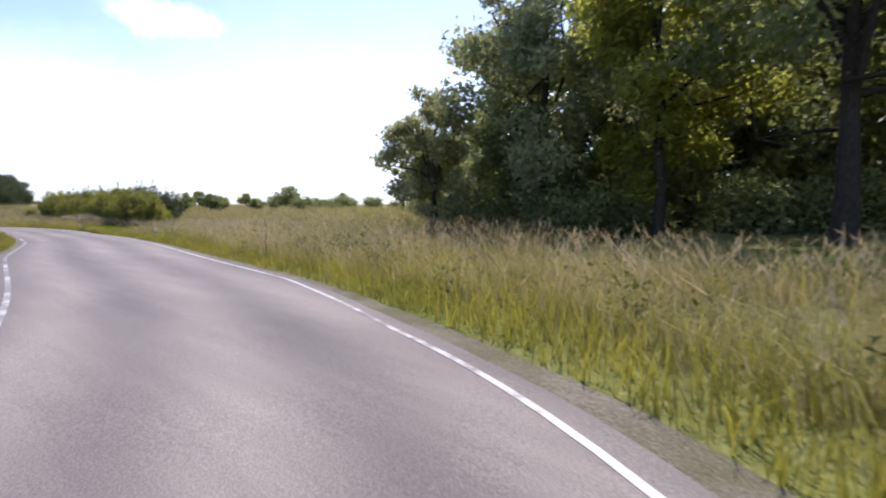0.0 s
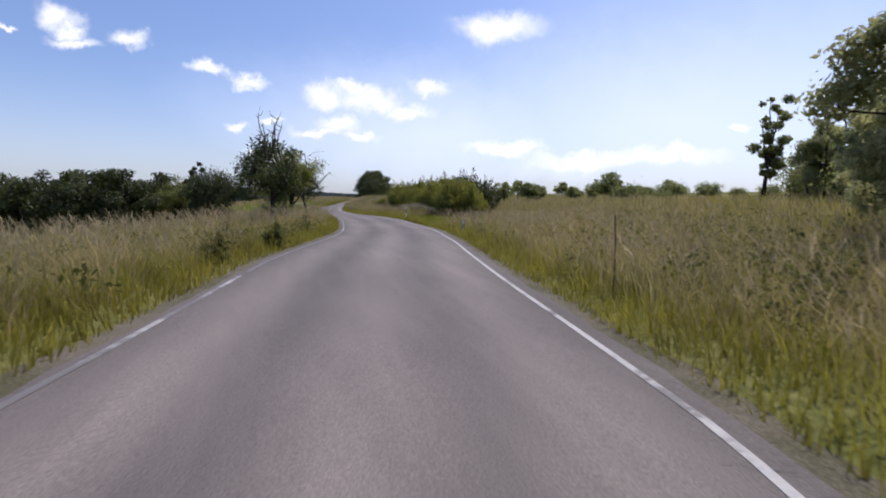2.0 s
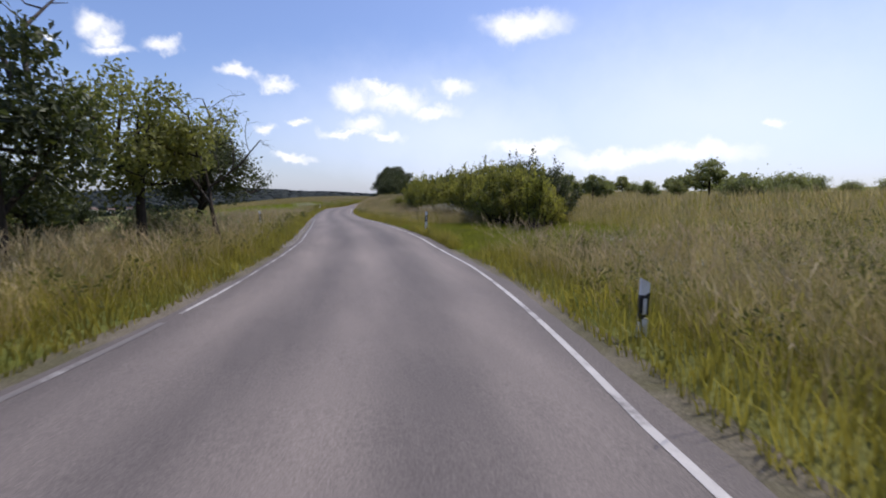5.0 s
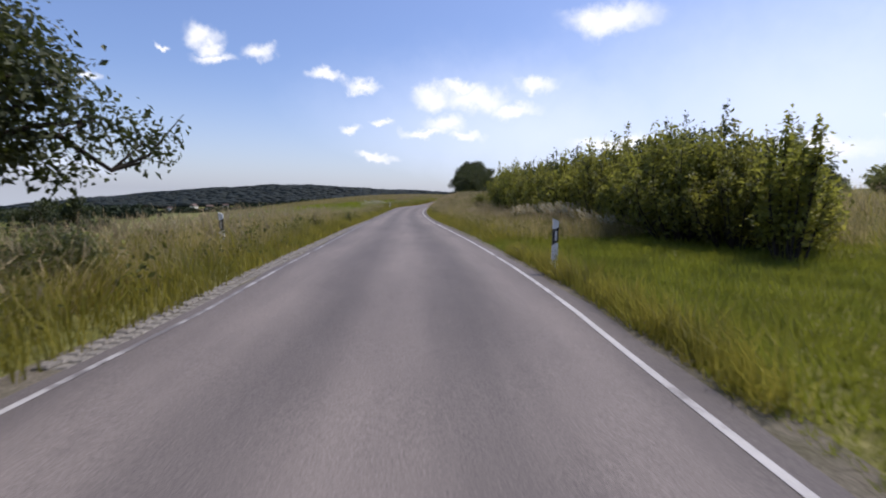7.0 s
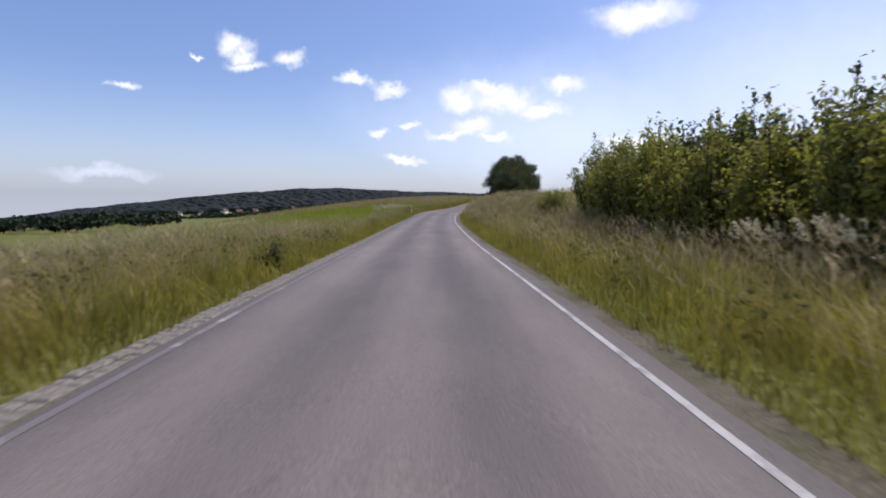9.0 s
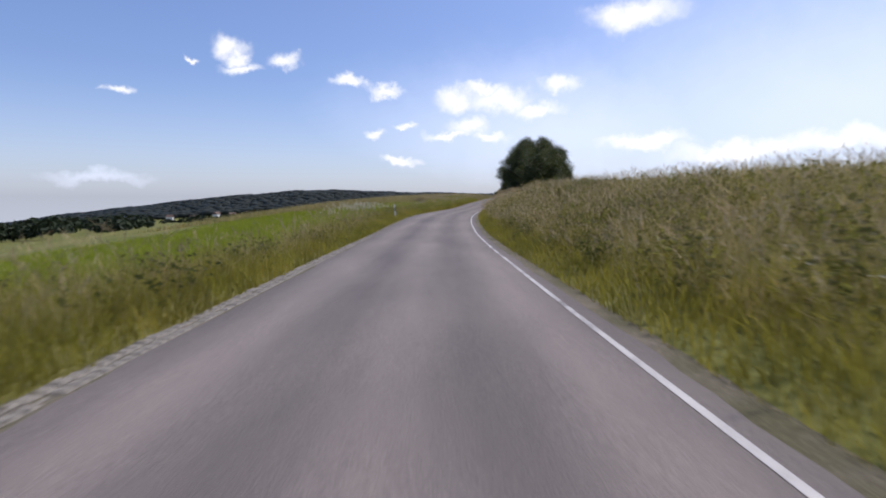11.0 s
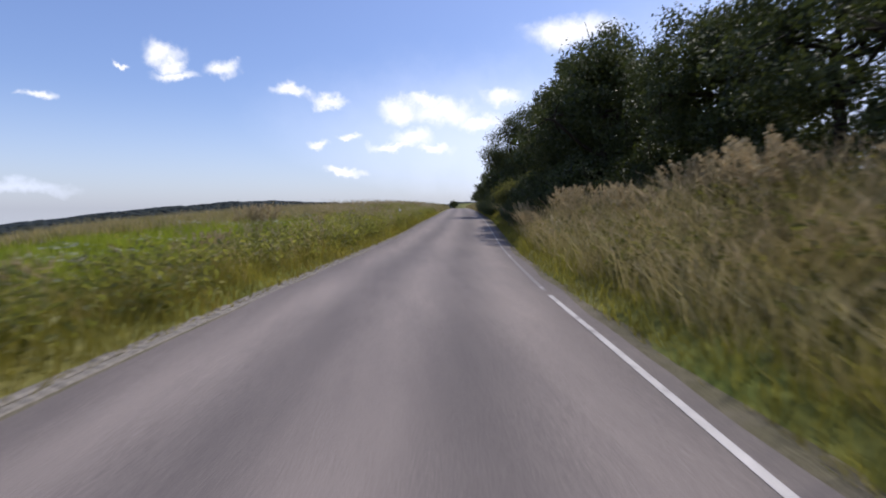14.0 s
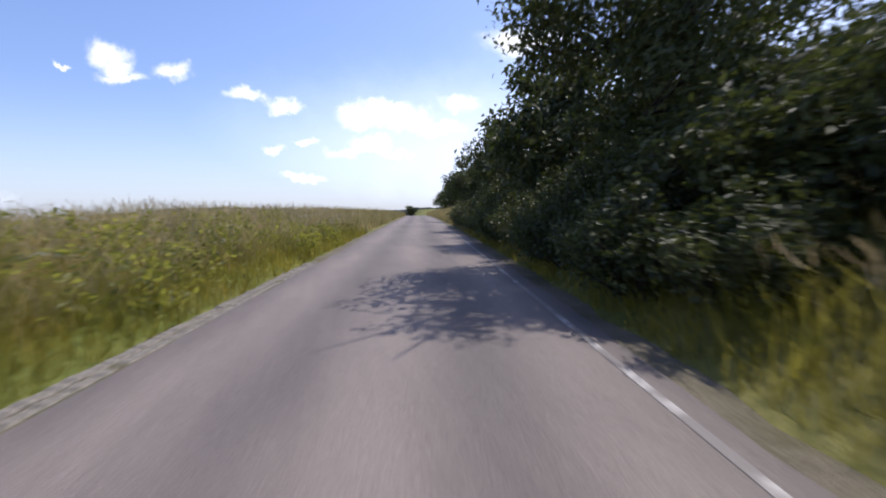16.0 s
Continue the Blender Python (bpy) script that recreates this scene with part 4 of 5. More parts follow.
for x, y, turn, size in ((7.5, 86.2, 80, 0.85), (9.4, 90.2, 150, 1.0), (7.9, 83.6, 220, 0.7), (7.2, 90.6, 300, 0.75), (9.6, 87.0, 30, 1.0), (7.0, 95.0, 190, 0.7), (6.6, 76.5, 110, 0.6), (7.4, 69.5, 20, 0.6), (6.2, 80.4, 60, 0.55), (7.6, 79.4, 140, 0.65), (5.9, 73.4, 200, 0.5), (7.0, 66.0, 260, 0.55), (6.2, 62.0, 330, 0.5), (8.2, 73.0, 90, 0.6)):
    again(bramble, x, y, turn, size)
rng_b = np.random.default_rng(17)
for i in range(41):
    y = 106.0 + 1.3 * i
    if 120.3 < y < 125.6:
        continue
    mid = np.interp(y, CENTRE[:, 1], CENTRE[:, 0])
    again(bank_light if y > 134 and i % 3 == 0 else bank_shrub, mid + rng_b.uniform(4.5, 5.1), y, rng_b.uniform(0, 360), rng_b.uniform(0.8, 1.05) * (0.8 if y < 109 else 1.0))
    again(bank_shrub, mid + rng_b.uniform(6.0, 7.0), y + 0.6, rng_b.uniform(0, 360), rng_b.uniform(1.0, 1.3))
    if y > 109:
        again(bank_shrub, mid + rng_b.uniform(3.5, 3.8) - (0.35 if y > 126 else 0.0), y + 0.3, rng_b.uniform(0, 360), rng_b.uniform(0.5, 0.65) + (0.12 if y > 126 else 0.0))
again(c_tree, 20.6, 236.0, 0, 0.5, label="dark round tree on the crest beyond the field")

# ---- delineator posts ----
def delineator(name, label):
    """White plastic roadside post: slanted head, black band, reflector."""
    top = tagged(new(name), label, "roadside post")
    bm = bmesh.new()
    prof = [(-0.05, -0.045), (0.05, -0.045), (0.05, 0.0), (0.018, 0.05), (-0.018, 0.05), (-0.05, 0.0)]
    for z0, z1, nm in ((-0.2, 0.55, "post"), (0.80, 0.98, "head")):
        rings = []
        for z in (z0, z1):
            tilt = 0.05 if (nm == "head" and z == z1) else 0.0
            rings.append([bm.verts.new((x, y, z - tilt * (0.5 + x / 0.12))) for x, y in prof])
        for i in range(6):
            j = (i + 1) % 6
            bm.faces.new((rings[0][i], rings[0][j], rings[1][j], rings[1][i]))
        bm.faces.new(rings[1])
        bm.faces.new(rings[0][::-1])
    part("post", bm, POST_WHITE, top, "white plastic")
    bm = bmesh.new()
    lo = [bm.verts.new((x * 1.02, y * 1.02, 0.55 + 0.04 * (x / 0.06))) for x, y in prof]
    hi = [bm.verts.new((x * 1.02, y * 1.02, 0.80 + 0.04 * (x / 0.06))) for x, y in prof]
    for i in range(6):
        j = (i + 1) % 6
        bm.faces.new((lo[i], lo[j], hi[j], hi[i]))
    bm.faces.new(hi)
    bm.faces.new(lo[::-1])
    band = part("band", bm, POST_BLACK, top, "black slanted band")
    bm = bmesh.new()
    bmesh.ops.create_cube(bm, size=1.0, matrix=Matrix.Translation((0.0, -0.056, 0.68)) @ Matrix.Diagonal((0.04, 0.014, 0.17, 1)))
    bmesh.ops.bevel(bm, geom=bm.edges[:], offset=0.005, segments=1, affect="EDGES")
    part("reflector", bm, REFLECTOR, band, "pale reflector")
    return top


post = put(delineator("delineator_post", "white roadside post with a black slanted band in grass"), 2.45, 8.95, 3)
post["group"] = "posts along the lane"
for x, y, turn, lean in ((1.95, -7.2, -6, 2), (-4.45, 12.4, 0, -3), (-3.57, 76.7, -4, -3), (1.95, 120.0, -8, 4)):
    z = land([x], [y])[0]
    copy_thing(post, pose(x, y, z - (0.35 if y < 0 else 0.03), 0, lean, turn))

# thin stake in the verge
bm = bmesh.new()
rs = []
for i, z in enumerate((-0.2, 0.4, 0.85, 1.2)):
    rs.append([bm.verts.new((0.012 * math.cos(a * 1.2566) + 0.02 * math.sin(z * 3), 0.012 * math.sin(a * 1.2566), z)) for a in range(5)])
for a, b in zip(rs, rs[1:]):
    for i in range(5):
        bm.faces.new((a[i], a[(i + 1) % 5], b[(i + 1) % 5], b[i]))
bm.faces.new(rs[-1])
me = bpy.data.meshes.new("stake")
bm.to_mesh(me)
bm.free()
me.materials.append(WOOD)
put(tagged(new("stake", me), "thin dark wooden stake in the tall grass", "stake"), -0.5, -22.6)


# ---- meadow ----
def scatter(rng, n, y0, y1, d0, d1, power=1.0):
    """n places beside the road: station y in [y0, y1], distance from the centre in [d0, d1] (negative: left)."""
    ks = np.where((CENTRE[:, 1] >= y0) & (CENTRE[:, 1] <= y1))[0]
    k = rng.choice(ks, n)
    d = d0 + (d1 - d0) * rng.uniform(0, 1, n) ** power * rng.uniform(0.75, 1.25, n)
    f = rng.uniform(-0.5, 0.5, n)
    p = CENTRE[k] + RIGHT[k] * d[:, None] + tang[k] * (f * 0.5)[:, None]
    kk, dd = on_road(p[:, 0], p[:, 1])
    ok = np.abs(dd) > HALF[kk] + 0.12
    return p[ok], kk[ok], dd[ok]


def blades(rng, p, h, w, bend=0.35, three=True):
    """Curved, pointed blades at places p: five corners and three triangles each, or one triangle."""
    n = len(p)
    z = land(p[:, 0], p[:, 1]) - 0.03
    a = rng.uniform(0, 2 * math.pi, n)
    side = np.stack([np.cos(a), np.sin(a), 0 * a], 1)
    b = rng.normal(0, 1, (n, 2)) * bend * 0.6 + np.array((-0.10, 0.05))
    b += 0.42 * np.stack([waves(p[:, 0], p[:, 1], 0.45, 11), waves(p[:, 0], p[:, 1], 0.55, 23)], 1)
    base = np.c_[p, z]
    leanv = np.c_[b, np.ones(n)]
    if not three:
        v = np.empty((n, 3, 3))
        v[:, 0], v[:, 1] = base - side * (w / 2)[:, None], base + side * (w / 2)[:, None]
        v[:, 2] = base + leanv * h[:, None]
        return v.reshape(-1, 3), np.arange(3 * n).reshape(n, 3)
    v = np.empty((n, 5, 3))
    half = base + np.c_[b * 0.28, 0.58 * np.ones(n)] * h[:, None]
    v[:, 0], v[:, 1] = base - side * (w / 2)[:, None], base + side * (w / 2)[:, None]
    v[:, 2], v[:, 3] = half - side * (w * 0.38)[:, None], half + side * (w * 0.38)[:, None]
    v[:, 4] = base + np.c_[b, 0.97 * np.ones(n)] * h[:, None]
    i = np.arange(n)[:, None] * 5
    f = np.concatenate([i + (0, 1, 3), i + (0, 3, 2), i + (2, 3, 4)])
    return v.reshape(-1, 3), f


def plumes(rng, p, h):
    """Flowering stalks: a hair-thin stem and a loose head of five slips."""
    n = len(p)
    z = land(p[:, 0], p[:, 1])
    a = rng.uniform(0, 2 * math.pi, n)
    side = np.stack([np.cos(a), np.sin(a), 0 * a], 1)
    b = rng.normal(0, 1, (n, 2)) * 0.26 + np.array((-0.12, 0.05))
    b += 0.2 * np.stack([waves(p[:, 0], p[:, 1], 0.45, 11), waves(p[:, 0], p[:, 1], 0.55, 23)], 1)
    base = np.c_[p, z]
    neck = base + np.c_[b * 0.7, 0.8 * np.ones(n)] * h[:, None]
    tip = base + np.c_[b * 1.25, np.ones(n)] * h[:, None]
    V = [np.stack([base - side * 0.003, base + side * 0.003, neck], 1)]
    for j in range(5):
        f = 0.15 + 0.2 * j
        root = neck * (1 - f) + tip * f
        out = rng.normal(0, 1, (n, 3)) * 0.035 + np.array((0, 0, 0.05))
        V.append(np.stack([root - side * 0.007, root + side * 0.007, root + out + (tip - neck) * 0.25], 1))
    v = np.concatenate(V, 0)
    return v.reshape(-1, 3), np.arange(3 * len(v)).reshape(-1, 3)


def meadow(name, seed, n, y0, y1, d0, d1, hs, ws, mat, label, bend=0.35, three=True, power=1.0, patchy=None, keep=None):
    rng = np.random.default_rng(seed)
    p, k, d = scatter(rng, n, y0, y1, d0, d1, power)
    if patchy:
        s, cut = patchy
        ok = waves(p[:, 0], p[:, 1], s, seed * 1.3) + rng.normal(0, 0.35, len(p)) > cut
        p, k, d = p[ok], k[ok], d[ok]
    if keep is not None:
        ok = keep(p, k, d)
        p, k, d = p[ok], k[ok], d[ok]
    h = rng.uniform(*hs, len(p)) * (1 + 0.2 * waves(p[:, 0], p[:, 1], 0.9, seed) + 0.2 * waves(p[:, 0], p[:, 1], 3.4, seed + 5))
    h *= rng.choice([0.6, 0.85, 1.0, 1.1], len(p))
    h *= np.clip(0.4 + (np.abs(d) - HALF[k]) / 1.15, 0.4, 1.0)
    w = rng.uniform(*ws, len(p))
    ob = new(name, as_mesh(name, *blades(rng, p, h, w, bend, three), mat))
    return tagged(ob, label, "grass", kind="stuff")


def mown(p, k, d):
    """All but the mown lawn in front of the thicket."""
    return ~((p[:, 1] > 1.5) & (p[:, 1] < 15.5) & (d > 2.4) & (d < 10.5))


def shaded_bank(p, d):
    """The bank under the roadside trees, grown over with bushes."""
    return (p[:, 1] > 107) & (d > np.where(p[:, 1] > 126, 2.9, 3.5)) & (p[:, 1] < 160) & ((p[:, 1] < 120.5) | (p[:, 1] > 125.5))


def no_crop(p, k, d):
    return ~((p[:, 1] > 52) & (p[:, 1] < 116) & (d < -5.2)) & ~((p[:, 1] < -28) & (d > 8.5)) & mown(p, k, d) & ~shaded_bank(p, d)


def dry_places(p, k, d):
    """Where the dry grasses stand: few of them on the field's side further up."""
    few = (p[:, 1] > 44) & (p[:, 1] < 112) & (d < 0) & (np.sin(p[:, 0] * 91.7 + p[:, 1] * 57.3) > np.where((p[:, 1] > 72) & (p[:, 1] < 97), -0.85, -0.35))
    few |= (p[:, 1] > 12) & (p[:, 1] < 46) & (np.abs(d) < 5.6) & (np.sin(p[:, 0] * 83.1 + p[:, 1] * 61.7) > 0.0)
    return no_crop(p, k, d) & ~few


Y0, Y1 = -46, 150
for seed, (a, b, side) in enumerate(((2.5, 4.5, 1), (-2.5, -4.4, -1))):
    meadow("verge_grass", 60 + seed, 90000, Y0, Y1, a, b, (0.2, 0.52), (0.010, 0.022), GRASS_GREEN, "short bright green grass along the lane's edge", 0.5, power=1.1, keep=mown)
for seed, (a, b) in enumerate(((3.3, 7.5), (-3.2, -7.5))):
    meadow("tall_grass", 70 + seed, 150000, Y0, Y1, a, b, (0.42, 0.82), (0.007, 0.017), GRASS_TALL, "tall yellowing meadow grass gone to seed", 0.8, power=0.9, patchy=(0.8, -0.45), keep=dry_places)
    meadow("green_grass", 80 + seed, 60000, Y0, Y1, a, b, (0.35, 0.75), (0.010, 0.022), GRASS_GREEN, "green meadow grass between the dry stalks", 0.4, patchy=(3.0, -0.1), keep=no_crop)
for seed, (a, b) in enumerate(((7.0, 17), (-7.0, -17))):
    meadow("tall_grass", 90 + seed, 115000, Y0, Y1, a, b, (0.42, 0.82), (0.014, 0.03), GRASS_TALL, "tall yellowing meadow grass gone to seed", 0.75, False, 1.3, patchy=(1.1, -0.5), keep=dry_places)
    meadow("green_grass", 96 + seed, 45000, Y0, Y1, a, b, (0.4, 0.8), (0.02, 0.04), GRASS_GREEN, "green meadow grass between the dry stalks", 0.4, False, 1.2, patchy=(4.0, -0.2), keep=no_crop)
for seed, (a, b) in enumerate(((16, 55), (-16, -45))):
    meadow("far_meadow_grass", 100 + seed, 80000, Y0, Y1 + 40, a, b, (0.5, 0.9), (0.04, 0.10), GRASS_TALL, "pale meadow grass further from the lane", 0.3, False, 1.4, keep=no_crop)
    meadow("far_green_grass", 106 + seed, 40000, Y0, Y1 + 40, a, b, (0.45, 0.8), (0.05, 0.12), GRASS_GREEN, "green meadow grass further from the lane", 0.3, False, 1.4, patchy=(7.0, -0.1), keep=no_crop)
meadow("crop_field", 112, 120000, 50, 119, -5.0, -32, (0.35, 0.5), (0.02, 0.05), CROP, "bright green young crop in the field", 0.3, False, 1.3)
meadow("lawn", 113, 95000, 0.5, 16.5, 2.3, 11.0, (0.1, 0.28), (0.012, 0.026), LAWN, "mown bright green grass in front of the thicket", 0.5, False)
meadow("verge_grass", 116, 4500, 3, 12.5, 2.3, 2.8, (0.45, 0.7), (0.008, 0.016), GRASS_GREEN, "green grass round the roadside post", 0.5)
meadow("tall_grass", 118, 13000, 90, 108, 2.9, 6.2, (0.45, 1.0), (0.008, 0.018), GRASS_TALL, "tall golden grass on the bank before the trees", 0.8, patchy=(0.7, -0.5))
meadow("field_grass", 117, 90000, 116, 240, -5.0, -34, (0.5, 0.95), (0.03, 0.07), GRASS_TALL, "pale dry grass on the field's crest", 0.5, False, 1.2)
meadow("roadside_grass", 114, 40000, 148, 260, 2.6, 9, (0.5, 1.0), (0.04, 0.10), GRASS_TALL, "tall grass along the far lane", 0.3, False)
meadow("roadside_grass", 115, 40000, 148, 260, -2.6, -14, (0.5, 1.0), (0.04, 0.10), GRASS_TALL, "tall grass along the far lane", 0.3, False)

for seed, (a, b, n) in enumerate(((2.9, 9, 26000), (-2.9, -9, 24000), (9, 24, 12000), (-9, -22, 7000))):
    rng = np.random.default_rng(120 + seed)
    p, k, d = scatter(rng, n, Y0, Y1, a, b, 1.0)
    ok = dry_places(p, k, d) & (np.abs(d) > HALF[k] + 0.5)
    p = p[ok]
    h = rng.uniform(0.55, 1.02, len(p)) * (1 + 0.2 * waves(p[:, 0], p[:, 1], 2.3, 70 + seed))
    tagged(new("seed_stalks", as_mesh("seed_stalks", *plumes(rng, p, h), GRASS_STRAW)), "straw-coloured grass stalks with loose seed heads", "grass", kind="stuff")

# broad-leaved weeds and white umbels between the grasses
def weeds(name, seed, n, y0, y1, d0, d1, per, size, height, mat, label, tops=False):
    rng = np.random.default_rng(seed)
    p, k, d = scatter(rng, n, y0, y1, d0, d1)
    ok = no_crop(p, k, d) & (np.abs(d) > HALF[k] + 0.45)
    p = p[ok]
    z = land(p[:, 0], p[:, 1])
    c = np.repeat(np.c_[p, z], per, 0)
    h = np.repeat(rng.uniform(0.6, 1.0, len(p)) * height, per)
    off = rng.normal(0, 0.16, (len(c), 3))
    off[:, 2] = h * (rng.uniform(0.93, 1.0, len(c)) if tops else rng.uniform(0.1, 1.0, len(c)))
    v, f = leaves(rng, c + off, np.zeros((len(c), 3)) + (0, 0, 1.0 if tops else 0.2), size)
    tagged(new(name, as_mesh(name, v, f, mat)), label, "weeds", kind="stuff")


UMBEL = leaf_material("umbel", (0.4, 0.4, 0.32), (0.62, 0.6, 0.5), (0.6, 0.6, 0.5), 0.2, 0.3)
for seed, (a, b) in enumerate(((2.9, 9), (-2.9, -8))):
    weeds("weeds", 140 + seed, 420, Y0, Y1, a, b, 44, 0.045, 0.7, WEED, "dark broad-leaved weeds in the verge")
    weeds("weeds", 144 + seed, 300, Y0, Y1, a, b, 40, 0.04, 0.75, WEED, "olive green weeds in the verge")
weeds("weeds", 150, 800, 46, 102, 3.2, 9, 50, 0.05, 0.9, WEED, "dark nettles and docks on the grass bank")
weeds("weeds", 151, 130, 88, 112, -2.9, -5.2, 50, 0.055, 0.95, LEAF_BUSH, "bushy weeds along the field's edge")
weeds("weeds", 152, 300, 104, 142, -2.7, -6.0, 55, 0.05, 0.95, LEAF_OLIVE, "bushy pale green weeds along the field's crest")
weeds("weeds", 153, 260, -26, 3, 4, 15, 42, 0.05, 0.75, WEED, "dark weeds scattered through the meadow")
weeds("umbels", 148, 200, 84, 150, -2.9, -7, 14, 0.022, 1.05, UMBEL, "small white flower heads among the grass", True)
weeds("umbels", 149, 70, -10, 84, 2.9, 8, 12, 0.02, 0.95, UMBEL, "small white flower heads among the grass", True)

# dark docks by the lane
dock = put(shrub("dock_plant", 160, 0.75, 0.33, 520, 0.045, WEED, "dark brown-green dock plant at the lane's edge", 12, category="weed"), -5.35, -14.5)
for x, y, turn, size in ((-4.75, -8.3, 50, 1.1), (-5.5, -12.0, 130, 0.9), (-6.6, -13.7, 200, 1.0), (4.75, -0.4, 280, 1.1), (-6.3, -17.5, 20, 0.9), (-4.1, 4.0, 90, 0.8), (-3.9, 20.5, 160, 1.0), (-3.6, 28.0, 30, 0.9), (5.6, 58.0, 70, 1.1), (5.2, 66.0, 210, 1.2), (5.9, 72.0, 330, 1.1), (5.0, 81.0, 120, 1.0)):
    again(dock, x, y, turn, size)


# pale plumed reed grass at the foot of the thicket
def reed_clump(name, seed, n, height, label, mat, plume, bow=-0.3, wide=0.5):
    rng = np.random.default_rng(seed)
    top = tagged(new(name), label, "reed grass")
    stems, P = [], []
    for i in range(n):
        a = rng.uniform(0, 2 * math.pi)
        r = math.sqrt(rng.uniform(0, 1)) * wide
        foot = np.array((math.cos(a) * r, math.sin(a) * r, -0.05))
        h = height * rng.uniform(0.7, 1.05)
        lean = np.array((bow + rng.normal(0, 0.1), rng.normal(0, 0.1), 0))
        pts = [foot + lean * h * f ** 2 + np.array((0, 0, h * (f - 0.12 * f ** 3))) for f in (0, 0.3, 0.6, 0.85, 1.0)]
        stems.append((pts, np.array([0.004, 0.004, 0.0035, 0.003, 0.002])))
        f = rng.uniform(0, 1, 46)[:, None]
        P.append(pts[3] * (1 - f) + pts[4] * f + rng.normal(0, 0.022, (46, 3)))
    hang("stalk", as_mesh("stalk", *tubes(stems, 4), GRASS_STRAW, True), top, "thin straw-coloured stalks")
    P = np.concatenate(P)
    hang("plume", as_mesh("plume", *leaves(rng, P, np.zeros((len(P), 3)), 0.022, 0.5), mat), top, plume)
    return top


reed = put(reed_clump("reed_clump", 170, 34, 1.75, "clump of pale plumed reed grass before the thicket", REED, "pale silvery seed plumes"), 6.0, 20.0, 0, 0.75)
reed["group"] = "reed grass at the thicket"
for x, y, turn, size in ((6.2, 18.4, 15, 0.62), (5.9, 21.4, -20, 0.66), (6.1, 23.1, 35, 0.72), (5.7, 24.6, -10, 0.7), (5.6, 26.4, 20, 0.66), (6.4, 16.6, -30, 0.5)):
    again(reed, x, y, turn, size)
pale = put(reed_clump("reed_clump", 172, 22, 1.6, "loose clump of upright pale reed grass at the field's edge", REED, "pale silvery seed plumes", -0.06, 0.9), -5.6, 72.5, 0, 0.8)
pale["group"] = "reed grass at the field's edge"
for x, y, turn, size in ((-5.4, 74.2, 90, 0.85), (-6.4, 75.2, 10, 0.88), (-5.2, 76.4, 200, 0.82), (-6.1, 77.6, 300, 0.88), (-5.2, 79.2, 150, 0.8), (-6.8, 79.8, 60, 0.86), (-4.6, 81.4, 250, 0.7), (-6.4, 69.6, 15, 0.8), (-7.4, 77.2, 120, 0.9)):
    again(pale, x, y, turn, size)
oat = put(reed_clump("grass_clump", 171, 40, 1.6, "tall straw-coloured grass clump on the roadside bank", GRASS_STRAW, "loose straw-coloured seed heads"), 6.0, 93.6)
oat["group"] = "grass clumps on the bank"
for x, y, turn, size in ((6.7, 95.4, 40, 0.95), (5.9, 96.8, -25, 0.8), (7.2, 97.4, 15, 0.9), (6.4, 99.4, 60, 0.85), (5.6, 91.2, 20, 0.8), (6.3, 101.5, 20, 0.9), (6.9, 103.6, 80, 0.95), (7.4, 105.8, 140, 0.9), (6.0, 104.6, 10, 0.75), (6.4, 89.5, -40, 0.9), (7.0, 108.0, -10, 0.75), (7.3, 110.0, 35, 0.85), (6.1, 86.0, 10, 0.8), (-2.4, 98.5, 120, 0.62), (-2.9, 104.4, 200, 0.95), (-3.4, 105.8, 90, 0.9), (-1.3, 107.6, 60, 0.62), (-3.0, 94.0, 300, 0.55), (-0.4, 113.5, 20, 0.66), (0.4, 117.8, 150, 0.7)):
    again(oat, x, y, turn, size)

# ---- far hill: woods and village ----
def canopy(name, seed, places, size, label):
    """Many small rounded crowns, joined."""
    rng = np.random.default_rng(seed)
    bm = bmesh.new()
    bmesh.ops.create_icosphere(bm, subdivisions=1, radius=1.0)
    bm.verts.ensure_lookup_table()
    v0 = np.array([v.co[:] for v in bm.verts])
    f0 = np.array([[v.index for v in f.verts] for f in bm.faces])
    bm.free()
    n = len(places)
    s = size * rng.uniform(0.6, 1.4, n)
    jig = 1 + rng.normal(0, 0.09, (n, len(v0), 1))
    z = land(places[:, 0], places[:, 1]) + s * 0.3
    v = v0[None] * jig * (s[:, None, None] * np.array((1, 1, 0.36))) + np.c_[places, z][:, None]
    f = f0[None] + (np.arange(n) * len(v0))[:, None, None]
    return tagged(new(name, as_mesh(name, v.reshape(-1, 3), f.reshape(-1, 3), LEAF_HAZED, True)), label, "woods", kind="stuff")


def copses(name, seed, places, size, per, label, mat):
    """Crowns of coarse leaf tufts for the valley, joined."""
    rng = np.random.default_rng(seed)
    n = len(places)
    s = size * rng.uniform(0.6, 1.4, n)
    z = land(places[:, 0], places[:, 1]) + s * 0.55
    c = np.repeat(np.c_[places, z], per, 0)
    u = rng.normal(0, 1, (n * per, 3))
    u /= np.linalg.norm(u, axis=1)[:, None]
    u[:, 2] = np.abs(u[:, 2]) * 0.9 - 0.15
    ss = np.repeat(s, per)[:, None]
    v, f = leaves(rng, c + u * ss * rng.uniform(0.65, 1.05, (n * per, 1)), u * 2.0, size * 0.3)
    return tagged(new(name, as_mesh(name, v, f, mat)), label, "woods", kind="stuff")


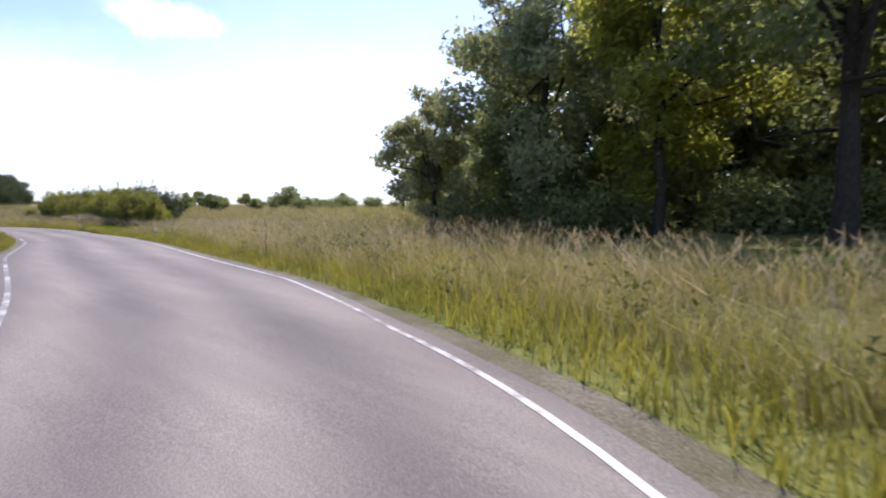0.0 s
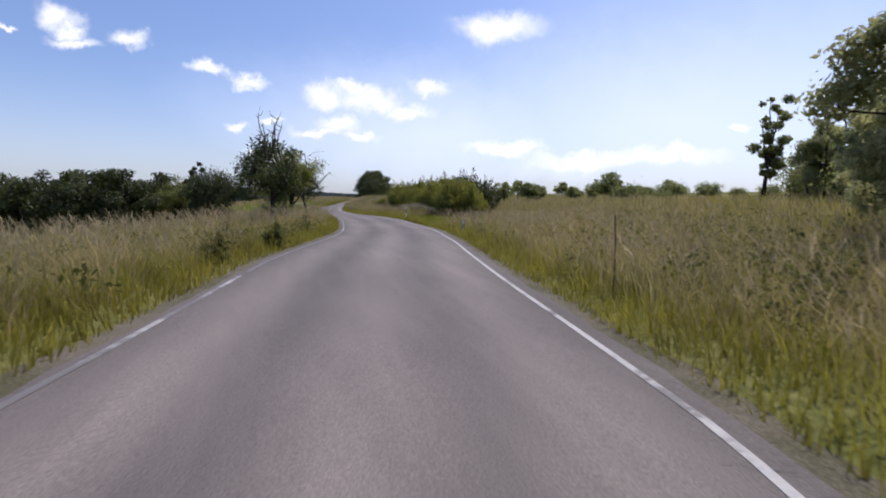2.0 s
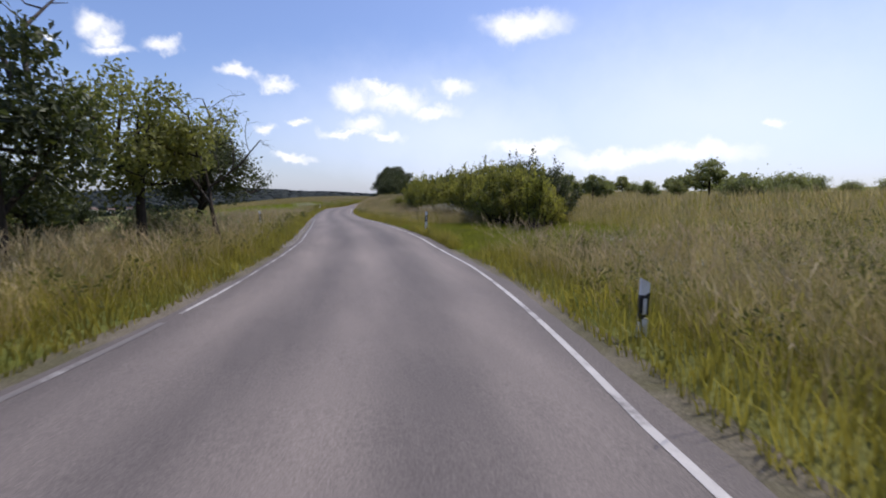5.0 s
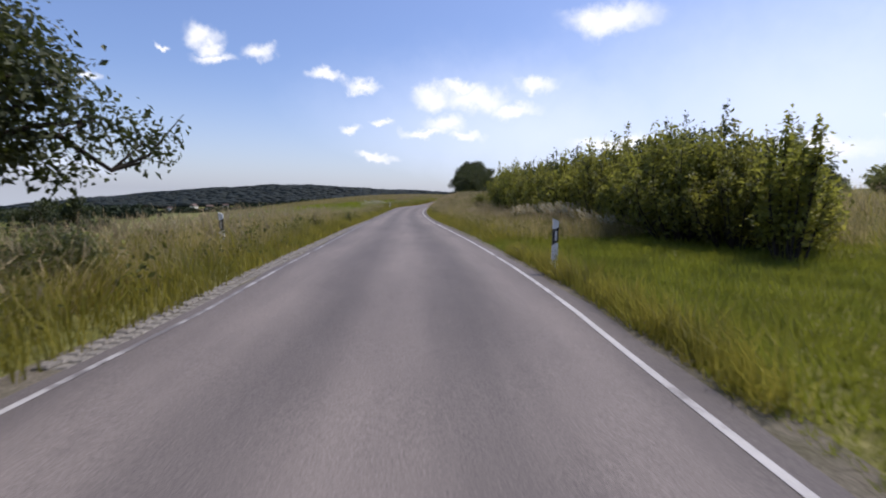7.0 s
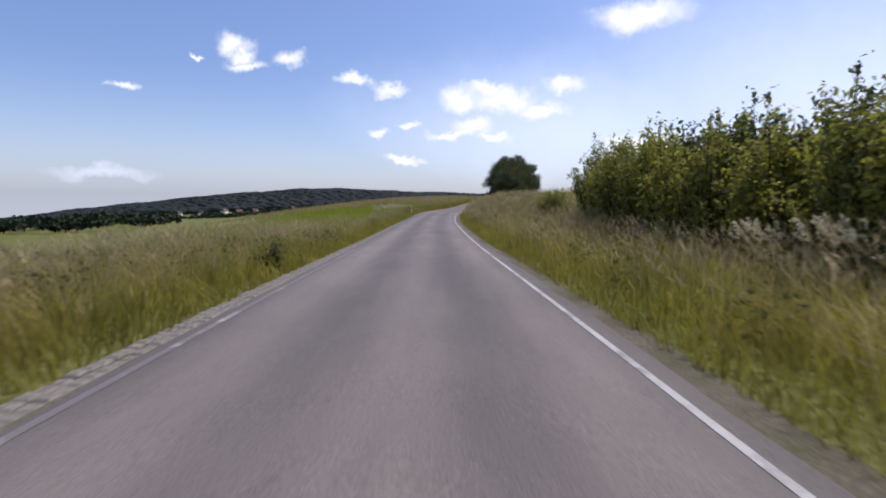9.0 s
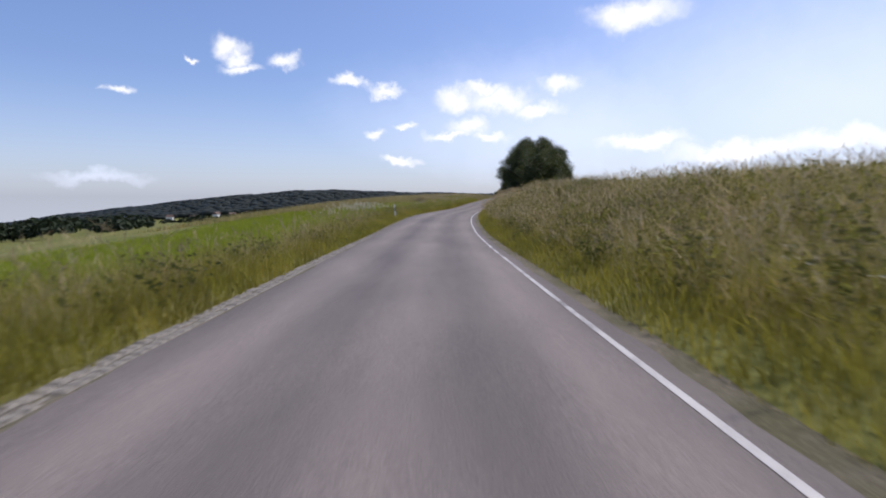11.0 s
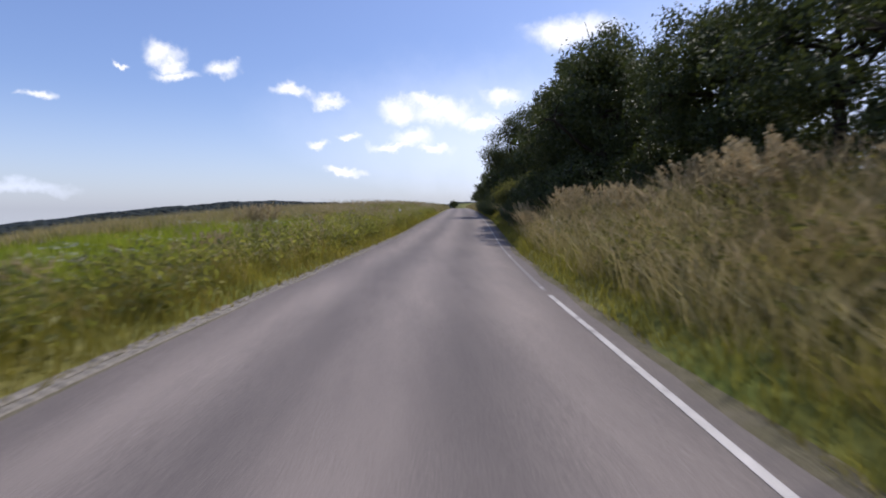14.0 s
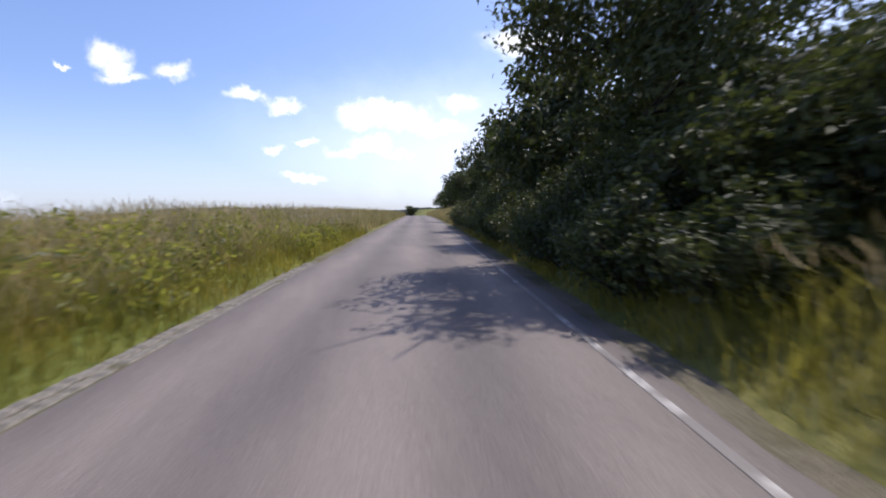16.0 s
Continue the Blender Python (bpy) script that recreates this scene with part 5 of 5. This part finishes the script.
rng_h = np.random.default_rng(77)
n_w = 12000
az = np.radians(rng_h.uniform(-14, 46, n_w))
rr = rng_h.uniform(1330, 2250, n_w)
canopy("hill_woods", 78, np.stack([-np.sin(az) * rr, np.cos(az) * rr], 1), 13.0, "forest covering the distant hill, haze mixed into its dark green")
az = np.radians(rng_h.uniform(6, 62, 1600))
rr = rng_h.uniform(260, 1000, 1600)
pick = waves(-np.sin(az) * rr, np.cos(az) * rr, 60, 3) > 0.1
copses("valley_woods", 79, np.stack([-np.sin(az) * rr, np.cos(az) * rr], 1)[pick], 4.5, 60, "hedges and small woods on the valley slope", LEAF_VALLEY)


def house(name, w, d, h, roof_h, label):
    top = tagged(new(name), label, "house")
    bm = bmesh.new()
    bmesh.ops.create_cube(bm, size=1.0, matrix=Matrix.Translation((0, 0, h / 2 - 1)) @ Matrix.Diagonal((w, d, h + 2, 1)))
    wall = part("wall", bm, PLASTER, top, "pale plaster")
    bm = bmesh.new()
    e = 0.5
    v = [bm.verts.new(c) for c in ((-w / 2 - e, -d / 2 - e, h - 0.3), (w / 2 + e, -d / 2 - e, h - 0.3), (w / 2 + e, d / 2 + e, h - 0.3), (-w / 2 - e, d / 2 + e, h - 0.3), (-w / 2 - e, 0, h + roof_h), (w / 2 + e, 0, h + roof_h))]
    for f in ((0, 1, 5, 4), (2, 3, 4, 5), (1, 2, 5), (3, 0, 4), (3, 2, 1, 0)):
        bm.faces.new([v[i] for i in f])
    part("roof", bm, ROOF_TILE, top, "red-brown tiles")
    for i in (-1, 0, 1):
        bm = bmesh.new()
        bmesh.ops.create_cube(bm, size=1.0, matrix=Matrix.Translation((i * w * 0.3, -d / 2 - 0.03, h * 0.5)) @ Matrix.Diagonal((1.3, 0.1, 1.5, 1)))
        part("window", bm, DARK_PANE, wall)
    return top


def at_bearing(deg, r):
    return -math.sin(radians(deg)) * r, math.cos(radians(deg)) * r


home = put(house("house", 13, 10, 6.5, 5, "pale house with a red-brown roof in the distant village"), *at_bearing(15.0, 1180), 20)
home["group"] = "village on the far slope"
for i, (deg, r) in enumerate(((13.2, 1200), (14.1, 1240), (15.8, 1260), (16.9, 1190), (18.2, 1230), (19.5, 1270), (21.0, 1210), (22.4, 1250), (17.6, 1290), (24.5, 1230), (26.5, 1280), (12.2, 1270))):
    again(home, *at_bearing(deg, r), 37 * i, 0.75 + 0.12 * (i % 4))

# ---- stone gutter along the left edge, last ----
bm = bmesh.new()
bmesh.ops.create_cube(bm, size=1.0, matrix=Matrix.Diagonal((0.125, 0.150, 0.11, 1)))
bmesh.ops.bevel(bm, geom=[e for e in bm.edges if all(v.co.z > 0 for v in e.verts)], offset=0.018, segments=1, affect="EDGES")
stone_mesh = bpy.data.meshes.new("stone")
bm.to_mesh(stone_mesh)
bm.free()
stone_mesh.materials.append(STONE)
gutter = tagged(new("gutter"), "two-row gutter of grey setts along the asphalt", "gutter", kind="structure")
rng_s = np.random.default_rng(5)
arc0 = np.interp(4.0, CENTRE[:, 1], st)
sv = np.array([v.co[:] for v in stone_mesh.vertices])
quads = [tuple(p.vertices) for p in stone_mesh.polygons]
far_v, far_f = [], []
for j in range(800):
    s = arc0 + j * 0.165
    x, y = np.interp(s, st, CENTRE[:, 0]), np.interp(s, st, CENTRE[:, 1])
    k = int(s / 0.5)
    turn = math.degrees(math.atan2(-tang[k][0], tang[k][1]))
    for row in (0, 1):
        off = -np.interp(s, st, HALF) - 0.09 - 0.14 * row
        m = pose(x + RIGHT[k][0] * off, y + RIGHT[k][1] * off, np.interp(s, st, ROAD_Z) - 0.03 + rng_s.normal(0, 0.005) + 0.01 * row,
                 rng_s.normal(0, 1.5), rng_s.normal(0, 1.5), turn + rng_s.normal(0, 2))
        if 330 <= j < 480:
            o = new("stone", stone_mesh)
            o.parent = gutter
            o.matrix_basis = m
        else:
            b0 = len(far_v)
            far_v += [tuple(m @ Vector(v)) for v in sv]
            far_f += [tuple(b0 + i for i in q) for q in quads]
me = bpy.data.meshes.new("stone_row")
me.from_pydata(far_v, [], far_f)
me.materials.append(STONE)
rest = tagged(new("stone_row", me), "grey setts further along", kind="stuff")
rest.parent = gutter
